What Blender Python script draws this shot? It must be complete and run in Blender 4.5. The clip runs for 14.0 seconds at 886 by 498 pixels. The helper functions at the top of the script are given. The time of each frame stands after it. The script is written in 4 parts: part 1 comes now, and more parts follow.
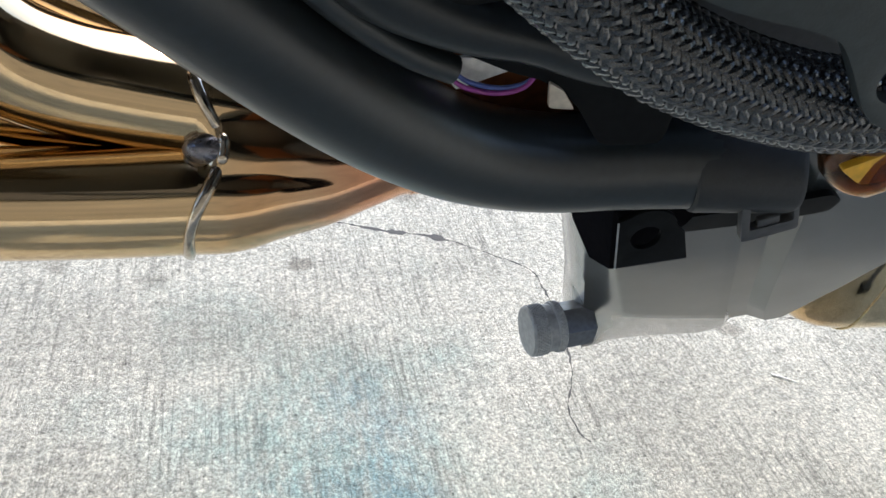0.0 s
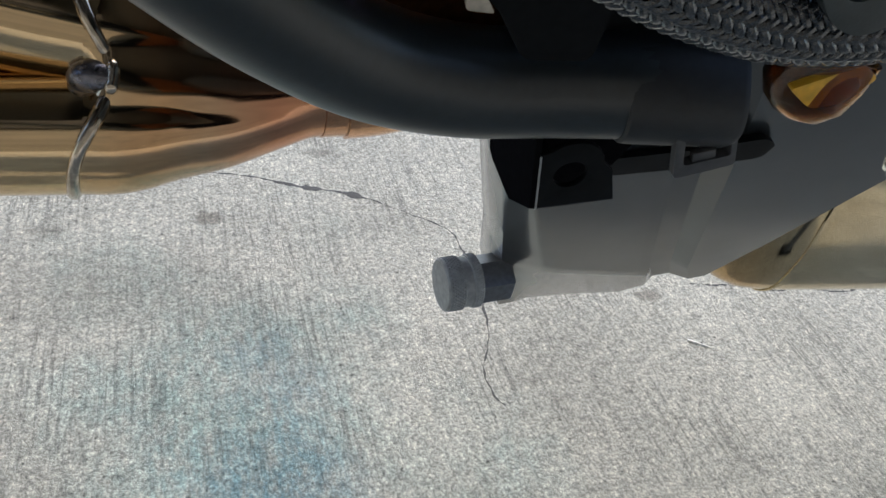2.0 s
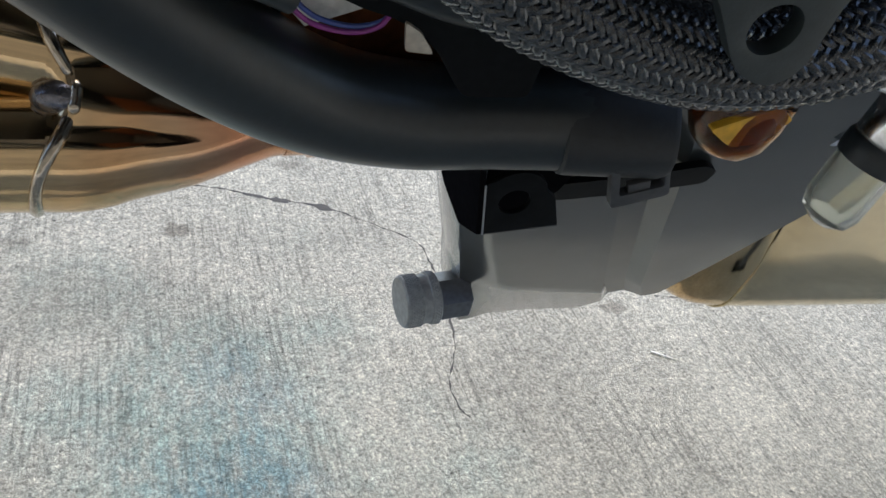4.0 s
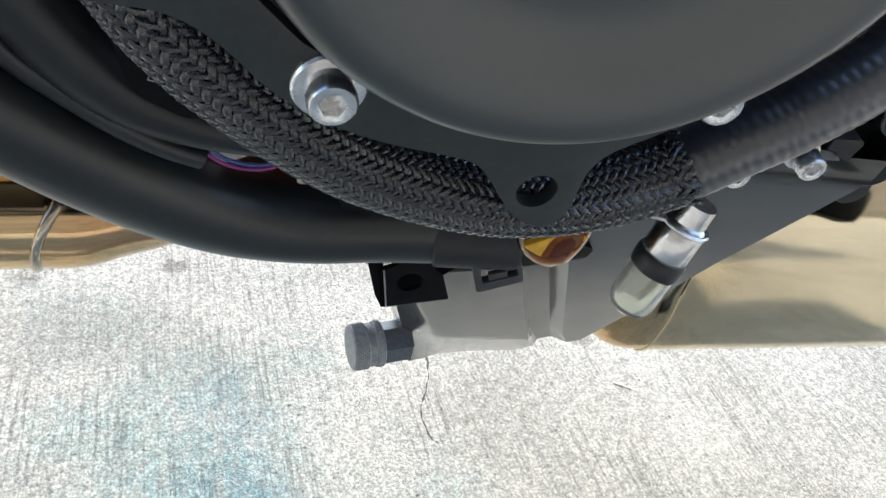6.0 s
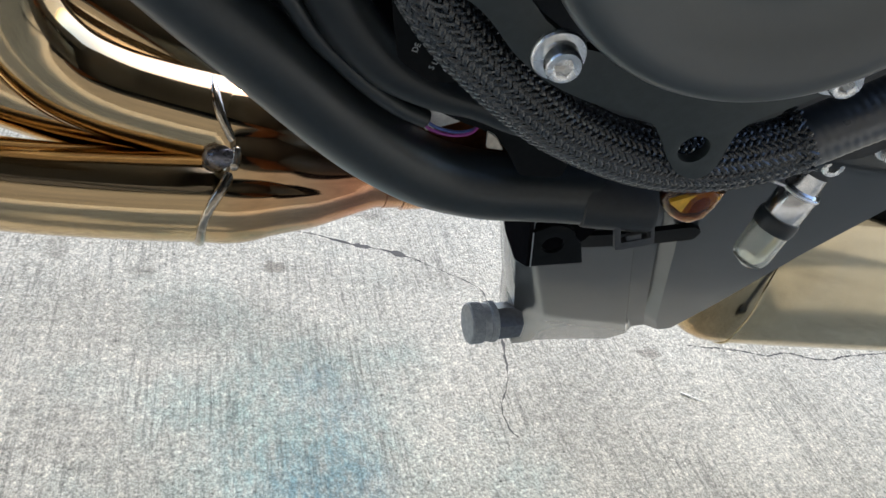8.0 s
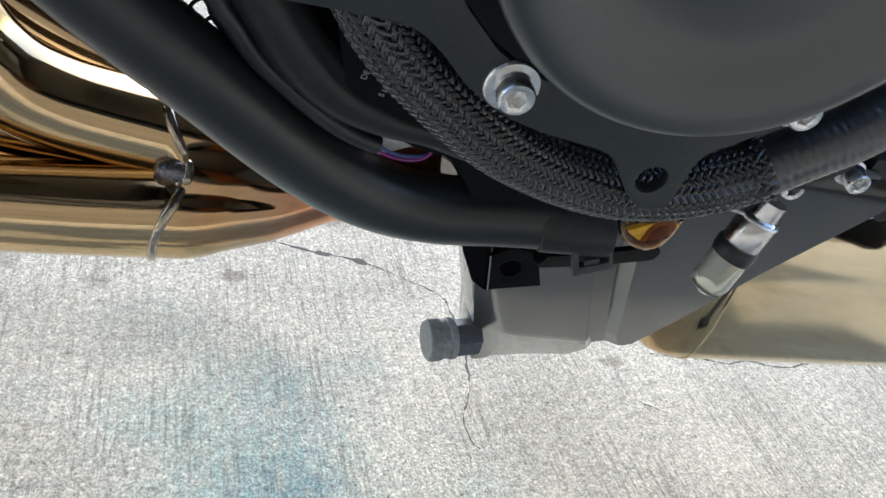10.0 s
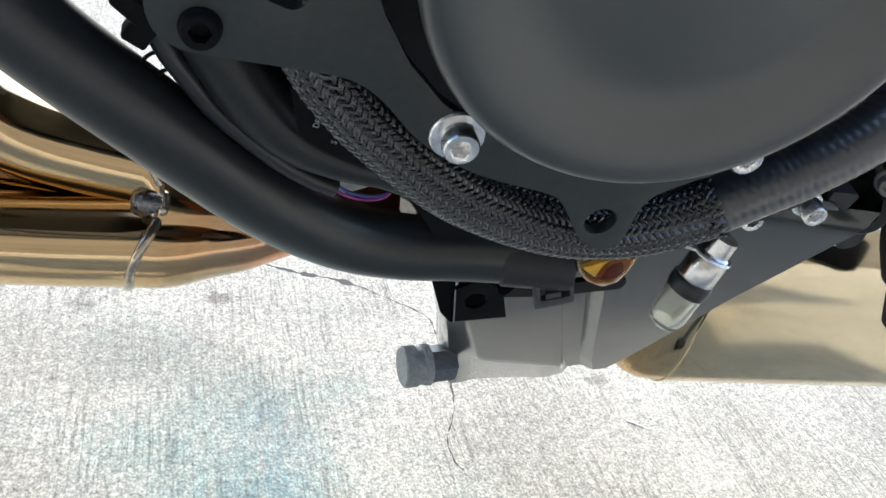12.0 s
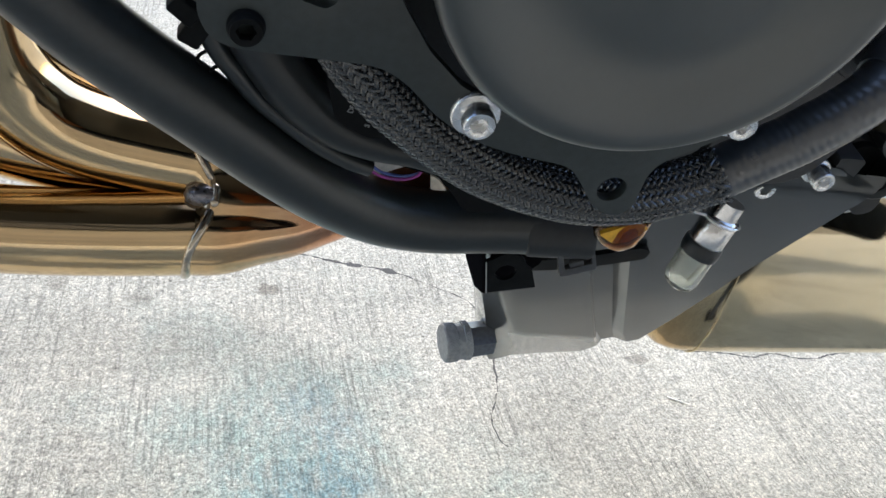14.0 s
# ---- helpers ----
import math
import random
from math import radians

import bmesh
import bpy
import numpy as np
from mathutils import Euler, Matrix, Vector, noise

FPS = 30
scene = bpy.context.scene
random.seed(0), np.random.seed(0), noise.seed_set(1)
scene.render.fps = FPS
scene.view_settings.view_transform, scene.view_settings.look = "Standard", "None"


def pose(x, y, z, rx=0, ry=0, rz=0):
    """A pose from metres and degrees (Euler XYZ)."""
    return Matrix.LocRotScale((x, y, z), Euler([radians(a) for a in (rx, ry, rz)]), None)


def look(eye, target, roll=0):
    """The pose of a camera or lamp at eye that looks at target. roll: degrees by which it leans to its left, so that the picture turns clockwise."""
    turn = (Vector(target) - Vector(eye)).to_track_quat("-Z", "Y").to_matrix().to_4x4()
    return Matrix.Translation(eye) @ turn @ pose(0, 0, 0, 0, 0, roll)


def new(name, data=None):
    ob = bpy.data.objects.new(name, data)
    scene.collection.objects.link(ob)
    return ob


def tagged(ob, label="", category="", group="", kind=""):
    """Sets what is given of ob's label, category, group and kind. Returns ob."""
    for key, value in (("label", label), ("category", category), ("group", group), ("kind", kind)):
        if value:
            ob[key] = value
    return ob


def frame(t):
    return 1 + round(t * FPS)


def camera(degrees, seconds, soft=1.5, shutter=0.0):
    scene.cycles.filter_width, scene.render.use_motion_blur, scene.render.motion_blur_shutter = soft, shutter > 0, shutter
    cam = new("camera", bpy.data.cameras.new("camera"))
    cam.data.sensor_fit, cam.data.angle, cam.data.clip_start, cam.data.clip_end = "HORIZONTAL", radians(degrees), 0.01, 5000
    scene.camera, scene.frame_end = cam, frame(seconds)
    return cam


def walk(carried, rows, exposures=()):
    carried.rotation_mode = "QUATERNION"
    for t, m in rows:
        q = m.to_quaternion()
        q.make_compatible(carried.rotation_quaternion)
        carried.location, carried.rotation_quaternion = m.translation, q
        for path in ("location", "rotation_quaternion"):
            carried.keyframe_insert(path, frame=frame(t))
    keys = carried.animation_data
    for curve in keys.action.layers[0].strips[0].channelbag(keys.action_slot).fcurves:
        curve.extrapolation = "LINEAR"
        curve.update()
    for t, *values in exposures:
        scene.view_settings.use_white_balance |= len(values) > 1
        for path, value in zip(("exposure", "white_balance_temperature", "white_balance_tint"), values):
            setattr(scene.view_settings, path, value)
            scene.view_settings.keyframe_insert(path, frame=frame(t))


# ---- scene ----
cam = camera(50.9, 14.0)
PATH = [
    (0, (0.0112, 0.0082, 0.4760), (0.4687, 1.6310, -0.5998), 8.08),
    (0.5, (0.0223, 0.0202, 0.4535), (0.5606, 1.5997, -0.6490), 10.77),
    (1, (0.0286, 0.0203, 0.4504), (0.6054, 1.5777, -0.6639), 11.63),
    (1.5, (0.0220, 0.0231, 0.4531), (0.6236, 1.5747, -0.6563), 12.52),
    (2, (0.0222, 0.0240, 0.4541), (0.6415, 1.5719, -0.6506), 12.74),
    (4.3, (0.0292, 0.0154, 0.4695), (0.6970, 1.5608, -0.6103), 13.75),
    (4.5, (0.0340, -0.0141, 0.4971), (0.6757, 1.5457, -0.5779), 14.10),
    (5, (0.0486, -0.0248, 0.5259), (0.6951, 1.5534, -0.5188), 13.64),
    (5.5, (0.0477, -0.0034, 0.4903), (0.7061, 1.5635, -0.5640), 13.38),
    (6, (0.0414, -0.0279, 0.5204), (0.6710, 1.5449, -0.5426), 13.22),
    (6.2, (0.0436, -0.0692, 0.5705), (0.6603, 1.5070, -0.4950), 12.70),
    (6.5, (0.0206, -0.1233, 0.5497), (0.5810, 1.4818, -0.5037), 12.67),
    (7, (-0.0113, -0.0935, 0.5142), (0.5133, 1.5325, -0.5256), 13.36),
    (7.5, (-0.0118, -0.0923, 0.5274), (0.5222, 1.5446, -0.4901), 13.50),
    (8, (-0.0155, -0.0856, 0.5206), (0.5283, 1.5549, -0.4859), 13.74),
    (8.5, (-0.0126, -0.0806, 0.5299), (0.5458, 1.5587, -0.4706), 13.79),
    (8.7, (-0.0125, -0.0820, 0.5286), (0.5579, 1.5556, -0.4679), 14.11),
    (10.8, (0.0005, -0.0697, 0.5251), (0.6187, 1.5506, -0.4711), 15.00),
    (11, (0.0036, -0.0722, 0.5278), (0.6190, 1.5521, -0.4636), 14.98),
    (11.5, (0.0008, -0.0781, 0.5358), (0.6166, 1.5537, -0.4431), 14.83),
    (12, (0.0001, -0.0765, 0.5384), (0.6180, 1.5591, -0.4327), 14.48),
    (12.5, (0.0022, -0.0697, 0.5382), (0.6231, 1.5641, -0.4340), 14.31),
    (13, (-0.0012, -0.0723, 0.5292), (0.6117, 1.5563, -0.4567), 14.04),
    (13.5, (-0.0041, -0.0770, 0.5185), (0.5922, 1.5447, -0.4886), 13.81),
    (14, (-0.0023, -0.1059, 0.5470), (0.5219, 1.5453, -0.4524), 11.15),
]
EXPOSURES = [(0, 0.12), (0.5, -0.18), (1, -0.45), (1.5, -0.60), (2, -0.46), (4.5, -0.28), (5, 0.16), (5.5, 0.45), (6, 0.35), (6.5, 0.40),
             (7, 0.05), (7.5, -0.10), (8, -0.10), (8.5, -0.05), (11, 0.10), (11.5, 0.25), (12.5, 0.38), (13, 0.38), (13.5, 0.25), (14, 0.10)]
walk(cam, [(t, look(eye, target, roll)) for t, eye, target, roll in PATH], EXPOSURES)

# ---- daylight ----
SUN_EL, SUN_AZ = 56.0, 15.0          # the sun stands beyond the machine, a little towards its rear
world = bpy.data.worlds.new("sky")
scene.world = world
world.use_nodes = True
wn = world.node_tree
sky = wn.nodes.new("ShaderNodeTexSky")
sky.sky_type = "NISHITA"
sky.sun_disc = False
sky.sun_elevation = radians(SUN_EL)
sky.sun_rotation = radians(SUN_AZ)
sky.dust_density = 1.5
wn.nodes["Background"].inputs["Strength"].default_value = 0.46
wn.links.new(sky.outputs["Color"], wn.nodes["Background"].inputs["Color"])
sun_data = bpy.data.lights.new("sun", "SUN")
sun_data.energy = 3.7
sun_data.angle = radians(3.0)
sun_data.color = (1.0, 0.97, 0.93)
sun = new("sun", sun_data)
az, el = radians(SUN_AZ), radians(SUN_EL)
sun.matrix_world = look((3 * math.sin(az) * math.cos(el), 3 * math.cos(az) * math.cos(el), 3 * math.sin(el)), (0, 0, 0))


# ---- materials ----
def material(name, color, rough=0.5, metal=0.0, grain=0.15, grain_scale=400.0, stain=0.15, stain_scale=25.0,
             bump=0.1, bump_scale=900.0, bump_depth=0.0002, coat=0.0, spec=0.5):
    """A surface with grain and stains at two scales, a fine relief and uneven gloss."""
    m = bpy.data.materials.new(name)
    m.use_nodes = True
    nt = m.node_tree
    b = nt.nodes["Principled BSDF"]
    b.inputs["Metallic"].default_value = metal
    b.inputs["Coat Weight"].default_value = coat
    b.inputs["Coat Roughness"].default_value = rough
    b.inputs["Specular IOR Level"].default_value = spec
    co = nt.nodes.new("ShaderNodeTexCoord")

    def noise_node(scale, detail):
        n = nt.nodes.new("ShaderNodeTexNoise")
        n.inputs["Scale"].default_value = scale
        n.inputs["Detail"].default_value = detail
        nt.links.new(co.outputs["Object"], n.inputs["Vector"])
        return n

    fine, broad = noise_node(grain_scale, 3.0), noise_node(stain_scale, 5.0)

    def ranged(node, low, high):
        r = nt.nodes.new("ShaderNodeMapRange")
        r.inputs["From Min"].default_value, r.inputs["From Max"].default_value = 0.3, 0.7
        r.inputs["To Min"].default_value, r.inputs["To Max"].default_value = low, high
        nt.links.new(node.outputs["Fac"], r.inputs["Value"])
        return r.outputs["Result"]

    mul = nt.nodes.new("ShaderNodeMath")
    mul.operation = "MULTIPLY"
    nt.links.new(ranged(fine, 1 - grain, 1 + grain), mul.inputs[0])
    nt.links.new(ranged(broad, 1 - stain, 1 + stain), mul.inputs[1])
    mix = nt.nodes.new("ShaderNodeVectorMath")
    mix.operation = "SCALE"
    mix.inputs[0].default_value = color[:3]
    nt.links.new(mul.outputs[0], mix.inputs["Scale"])
    nt.links.new(mix.outputs[0], b.inputs["Base Color"])
    nt.links.new(ranged(broad, rough * 0.85, min(1.0, rough * 1.15)), b.inputs["Roughness"])
    if bump:
        bn = nt.nodes.new("ShaderNodeBump")
        bn.inputs["Strength"].default_value = bump
        bn.inputs["Distance"].default_value = bump_depth
        nt.links.new(noise_node(bump_scale, 2.0).outputs["Fac"], bn.inputs["Height"])
        nt.links.new(bn.outputs["Normal"], b.inputs["Normal"])
    return m


def clear(name, color, rough, ior=1.45, weight=1.0):
    m = bpy.data.materials.new(name)
    m.use_nodes = True
    b = m.node_tree.nodes["Principled BSDF"]
    b.inputs["Base Color"].default_value = (*color, 1)
    b.inputs["Transmission Weight"].default_value = weight
    b.inputs["Roughness"].default_value = rough
    b.inputs["IOR"].default_value = ior
    return m


MAT = {
    "cover": material("moulded_black_cover", (0.021, 0.028, 0.029), 0.36, spec=0.9, coat=0.6, stain=0.05, grain=0.06, bump=0.08, bump_scale=1800),
    "guard": material("satin_black_plate", (0.024, 0.032, 0.033), 0.44, spec=0.6, bump=0.2, bump_scale=1500),
    "tube": material("satin_black_pipe", (0.013, 0.018, 0.021), 0.36, bump=0.1, bump_scale=1200, coat=0.3),
    "rubber": material("black_rubber", (0.013, 0.017, 0.020), 0.38, bump=0.15),
    "hose": material("glossy_black_rubber", (0.015, 0.022, 0.032), 0.30, bump=0.1, spec=0.8, coat=0.7),
    "braid": material("black_braid_yarn", (0.019, 0.024, 0.029), 0.20, grain=0.4, grain_scale=2500, bump=0.1, bump_scale=4000, coat=0.7),
    "sleeve": material("matt_rubber_sleeve", (0.015, 0.018, 0.021), 0.5, bump=0.3),
    "black": material("black_painted_steel", (0.007, 0.008, 0.009), 0.55, bump=0.1, spec=0.08),
    # glossless black that puts the bracket's inner shade into the colour
    "matt": material("matt_black_inside", (0.006, 0.006, 0.007), 0.9, bump=0.1, spec=0.0),
    "buckle": material("grey_plastic", (0.06, 0.063, 0.068), 0.45),
    "sump": material("grey_painted_casting", (0.024, 0.029, 0.032), 0.34, metal=0.06, grain=0.03, stain=0.06, stain_scale=18, bump=0.0, coat=1.0, spec=0.15),
    "crank": material("dark_casting", (0.027, 0.029, 0.032), 0.48, bump=0.4, bump_scale=600),
    "zinc": material("zinc_plated_steel", (0.84, 0.85, 0.86), 0.28, metal=1.0, stain=0.1, bump=0.1),
    "nickel": material("bright_metal", (0.65, 0.65, 0.66), 0.2, metal=1.0),
    "alloy": material("anodised_grey_alloy", (0.36, 0.38, 0.39), 0.55, metal=0.35, bump=0.1),
    "alloy_dark": material("anodised_dark_alloy", (0.16, 0.175, 0.20), 0.35, metal=0.5),
    "navy": material("dark_blue_paint", (0.03, 0.04, 0.065), 0.35),
    "white": material("white_plastic", (0.8, 0.8, 0.78), 0.5),
    # brown of the dim link pipe, for the plate added in the gap
    "copper": material("copper_brown_gap_fill", (0.20, 0.075, 0.03), 0.35, metal=0.7, stain=0.3),
    "cream": material("cream_plastic", (0.55, 0.5, 0.42), 0.5),
    "yellow": material("yellow_plastic", (0.75, 0.42, 0.04), 0.35),
    "purple": material("purple_insulation", (0.32, 0.05, 0.3), 0.4),
    "blue": material("blue_insulation", (0.06, 0.1, 0.35), 0.4),
    "glass": clear("clear_plastic", (0.93, 0.95, 0.88), 0.05, weight=0.85),
    "amber": clear("amber_plastic", (0.42, 0.19, 0.05), 0.06),
    "bead": material("silvery_weld_bead", (0.52, 0.46, 0.38), 0.16, metal=1.0, stain=0.3, stain_scale=120),
    "weld": material("grey_weld_metal", (0.22, 0.22, 0.25), 0.28, metal=0.9, stain=0.3, stain_scale=200),
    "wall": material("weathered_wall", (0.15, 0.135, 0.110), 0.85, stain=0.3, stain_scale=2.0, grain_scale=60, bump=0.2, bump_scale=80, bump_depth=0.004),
    # near-black, for the unseen block that darkens the pipe reflections
    "dark_block": material("dark_reflection_block", (0.012, 0.011, 0.010), 0.85, stain=0.3, stain_scale=2.0, grain_scale=60, bump=0.2, bump_scale=80, bump_depth=0.004),
    "fissure": material("dirt_in_crack", (0.06, 0.057, 0.052), 0.95),
    "scrap": material("pale_dry_stalk", (0.9, 0.87, 0.8), 0.7),
}


def exhaust_material():
    """Polished stainless steel, heat-tinted gold, with copper and purple bands where the collector ran hottest."""
    m = bpy.data.materials.new("heat_tinted_steel")
    m.use_nodes = True
    nt = m.node_tree
    b = nt.nodes["Principled BSDF"]
    b.inputs["Metallic"].default_value = 1.0
    co = nt.nodes.new("ShaderNodeTexCoord")
    sep = nt.nodes.new("ShaderNodeSeparateXYZ")
    nt.links.new(co.outputs["Object"], sep.inputs[0])
    n = nt.nodes.new("ShaderNodeTexNoise")
    n.inputs["Scale"].default_value, n.inputs["Detail"].default_value = 18.0, 4.0
    nt.links.new(co.outputs["Object"], n.inputs["Vector"])
    jitter = nt.nodes.new("ShaderNodeMath")
    jitter.operation = "MULTIPLY_ADD"
    jitter.inputs[1].default_value, jitter.inputs[2].default_value = 0.05, -0.025
    nt.links.new(n.outputs["Fac"], jitter.inputs[0])
    add = nt.nodes.new("ShaderNodeMath")
    nt.links.new(sep.outputs["X"], add.inputs[0])
    nt.links.new(jitter.outputs[0], add.inputs[1])
    span = nt.nodes.new("ShaderNodeMapRange")
    span.inputs["From Min"].default_value, span.inputs["From Max"].default_value = -0.2, 0.5
    nt.links.new(add.outputs[0], span.inputs["Value"])
    ramp = nt.nodes.new("ShaderNodeValToRGB")
    stops = [(0.0, (0.70, 0.52, 0.31)), (0.28, (0.72, 0.53, 0.31)), (0.325, (0.70, 0.44, 0.24)), (0.355, (0.64, 0.43, 0.27)), (0.41, (0.62, 0.31, 0.19)), (0.47, (0.67, 0.40, 0.23)),
             (0.64, (0.74, 0.54, 0.30)), (0.70, (0.72, 0.49, 0.26)), (0.735, (0.68, 0.55, 0.35)), (0.80, (0.70, 0.60, 0.43)), (1.0, (0.72, 0.64, 0.47))]
    while len(ramp.color_ramp.elements) < len(stops):
        ramp.color_ramp.elements.new(0.5)
    for e, (p, c) in zip(ramp.color_ramp.elements, stops):
        e.position, e.color = p, (*c, 1)
    nt.links.new(span.outputs[0], ramp.inputs["Fac"])
    nt.links.new(ramp.outputs["Color"], b.inputs["Base Color"])
    rough = nt.nodes.new("ShaderNodeMapRange")
    rough.inputs["To Min"].default_value, rough.inputs["To Max"].default_value = 0.04, 0.14
    nt.links.new(n.outputs["Fac"], rough.inputs["Value"])
    nt.links.new(rough.outputs[0], b.inputs["Roughness"])
    w = nt.nodes.new("ShaderNodeTexNoise")
    w.inputs["Scale"].default_value = 30.0
    nt.links.new(co.outputs["Object"], w.inputs["Vector"])
    bn = nt.nodes.new("ShaderNodeBump")
    bn.inputs["Strength"].default_value, bn.inputs["Distance"].default_value = 0.05, 0.002
    nt.links.new(w.outputs["Fac"], bn.inputs["Height"])
    nt.links.new(bn.outputs["Normal"], b.inputs["Normal"])
    return m


MAT["gold"] = exhaust_material()
MAT["sump"].node_tree.nodes["Principled BSDF"].inputs["Coat Roughness"].default_value = 0.11
MAT["hose"].node_tree.nodes["Principled BSDF"].inputs["Coat IOR"].default_value = 1.7


def concrete_material():
    """Broom-finished concrete: pale grains in darker paste, brush lines along y, soft stains, a broad darker area and a
    faded blue paint patch.
    """
    m = bpy.data.materials.new("broomed_concrete")
    m.use_nodes = True
    nt = m.node_tree
    b = nt.nodes["Principled BSDF"]
    b.inputs["Roughness"].default_value = 0.9
    co = nt.nodes.new("ShaderNodeTexCoord")

    def mapped(sx, sy, sz, rz=0.0):
        mp = nt.nodes.new("ShaderNodeMapping")
        mp.inputs["Scale"].default_value = (sx, sy, sz)
        mp.inputs["Rotation"].default_value = (0, 0, rz)
        nt.links.new(co.outputs["Object"], mp.inputs["Vector"])
        return mp.outputs["Vector"]

    def noise_fac(vec, scale, detail, low, high, f0=0.3, f1=0.7, rough=0.5):
        n = nt.nodes.new("ShaderNodeTexNoise")
        n.inputs["Scale"].default_value, n.inputs["Detail"].default_value = scale, detail
        n.inputs["Roughness"].default_value = rough
        nt.links.new(vec, n.inputs["Vector"])
        r = nt.nodes.new("ShaderNodeMapRange")
        r.inputs["From Min"].default_value, r.inputs["From Max"].default_value = f0, f1
        r.inputs["To Min"].default_value, r.inputs["To Max"].default_value = low, high
        nt.links.new(n.outputs["Fac"], r.inputs["Value"])
        return r.outputs["Result"]

    def mul(a, c):
        k = nt.nodes.new("ShaderNodeMath")
        k.operation = "MULTIPLY"
        nt.links.new(a, k.inputs[0])
        nt.links.new(c, k.inputs[1])
        return k.outputs[0]

    plain = mapped(1, 1, 1)
    streaks = noise_fac(mapped(1, 0.75, 1, radians(-4)), 330.0, 9.0, 0.42, 1.52, 0.38, 0.62, 0.86)
    clods = noise_fac(mapped(1, 0.8, 1, radians(-4)), 120.0, 7.0, 0.66, 1.30, 0.36, 0.64, 0.75)
    speck = noise_fac(plain, 800.0, 4.0, 0.74, 1.26, 0.36, 0.64, 0.8)
    pits = noise_fac(plain, 170.0, 3.0, 0.30, 1.0, 0.27, 0.34)
    grit = noise_fac(mapped(1, 0.9, 1, radians(-4)), 420.0, 2.5, 0.76, 1.22, 0.40, 0.60, 0.6)
    grains = mul(mul(streaks, clods), grit)
    lines = noise_fac(mapped(1, 0.022, 1, radians(-4)), 300.0, 4.0, 0.0, 1.0, 0.36, 0.47, rough=0.75)
    worn = noise_fac(plain, 11.0, 4.0, 0.62, 0.95, 0.38, 0.62)
    brush = nt.nodes.new("ShaderNodeMath")
    brush.operation = "MAXIMUM"
    nt.links.new(lines, brush.inputs[0])
    nt.links.new(worn, brush.inputs[1])
    blotch = noise_fac(plain, 7.0, 6.0, 0.80, 1.12)
    value = mul(mul(mul(grains, speck), pits), mul(brush.outputs[0], blotch))
    base = nt.nodes.new("ShaderNodeVectorMath")
    base.operation = "SCALE"
    base.inputs[0].default_value = (0.505, 0.480, 0.398)
    nt.links.new(value, base.inputs["Scale"])

    def patch(cx, cy, rx, ry, ragged):
        """1 inside an uneven spot, 0 outside."""
        sub = nt.nodes.new("ShaderNodeVectorMath")
        sub.operation = "SUBTRACT"
        sub.inputs[1].default_value = (cx, cy, 0)
        nt.links.new(co.outputs["Object"], sub.inputs[0])
        dv = nt.nodes.new("ShaderNodeVectorMath")
        dv.operation = "DIVIDE"
        dv.inputs[1].default_value = (rx, ry, 1)
        nt.links.new(sub.outputs[0], dv.inputs[0])
        ln = nt.nodes.new("ShaderNodeVectorMath")
        ln.operation = "LENGTH"
        nt.links.new(dv.outputs[0], ln.inputs[0])
        wob = noise_fac(plain, 1.2 / max(rx, ry), 4.0, -ragged, ragged)
        ad = nt.nodes.new("ShaderNodeMath")
        nt.links.new(ln.outputs["Value"], ad.inputs[0])
        nt.links.new(wob, ad.inputs[1])
        r = nt.nodes.new("ShaderNodeMapRange")
        r.interpolation_type = "SMOOTHSTEP"
        return ad.outputs[0], r

    def spot(cx, cy, rx, ry, ragged, soft, amount):
        d, r = patch(cx, cy, rx, ry, ragged)
        r.inputs["From Min"].default_value, r.inputs["From Max"].default_value = 1 - soft, 1 + soft
        r.inputs["To Min"].default_value, r.inputs["To Max"].default_value = amount, 0.0
        nt.links.new(d, r.inputs["Value"])
        return r.outputs["Result"]

    out = base.outputs[0]

    def blend(color, fac):
        nonlocal out
        mx = nt.nodes.new("ShaderNodeMix")
        mx.data_type, mx.blend_type = "RGBA", "MULTIPLY"
        nt.links.new(fac, mx.inputs[0])
        nt.links.new(out, mx.inputs[6])
        mx.inputs[7].default_value = (*color, 1)
        out = mx.outputs[2]

    for s in DARK_SPOTS:
        blend((0.42, 0.40, 0.38), spot(*s))
    flecks = noise_fac(mapped(1, 0.35, 1, radians(-4)), 110.0, 5.0, 0.25, 1.0, 0.36, 0.60, 0.75)
    blend((0.40, 0.64, 0.86), mul(spot(0.10, 0.37, 0.045, 0.10, 0.7, 1.0, 0.75), flecks))
    blend((0.55, 0.82, 0.88), mul(spot(0.085, 0.43, 0.10, 0.14, 0.8, 1.0, 0.8), flecks))
    nt.links.new(out, b.inputs["Base Color"])
    bn = nt.nodes.new("ShaderNodeBump")
    bn.inputs["Strength"].default_value, bn.inputs["Distance"].default_value = 0.7, 0.0014
    nt.links.new(mul(grains, speck), bn.inputs["Height"])
    nt.links.new(bn.outputs["Normal"], b.inputs["Normal"])
    return m


# centre x, y; half widths; raggedness, softness, strength of each oily spot on the concrete; the last is a broad, faint
# darker area
DARK_SPOTS = [(0.077, 0.704, 0.012, 0.011, 0.3, 0.25, 0.8), (-0.129, 0.711, 0.012, 0.02, 0.5, 0.5, 0.5), (-0.05, 0.682, 0.014, 0.009, 0.4, 0.5, 0.5),
          (0.449, 0.591, 0.011, 0.009, 0.4, 0.3, 0.7), (0.193, 0.822, 0.016, 0.008, 0.5, 0.5, 0.5), (-0.02, 0.60, 0.14, 0.05, 0.5, 0.8, 0.25)]
MAT["concrete"] = concrete_material()

# ---- ground and enclosure ----


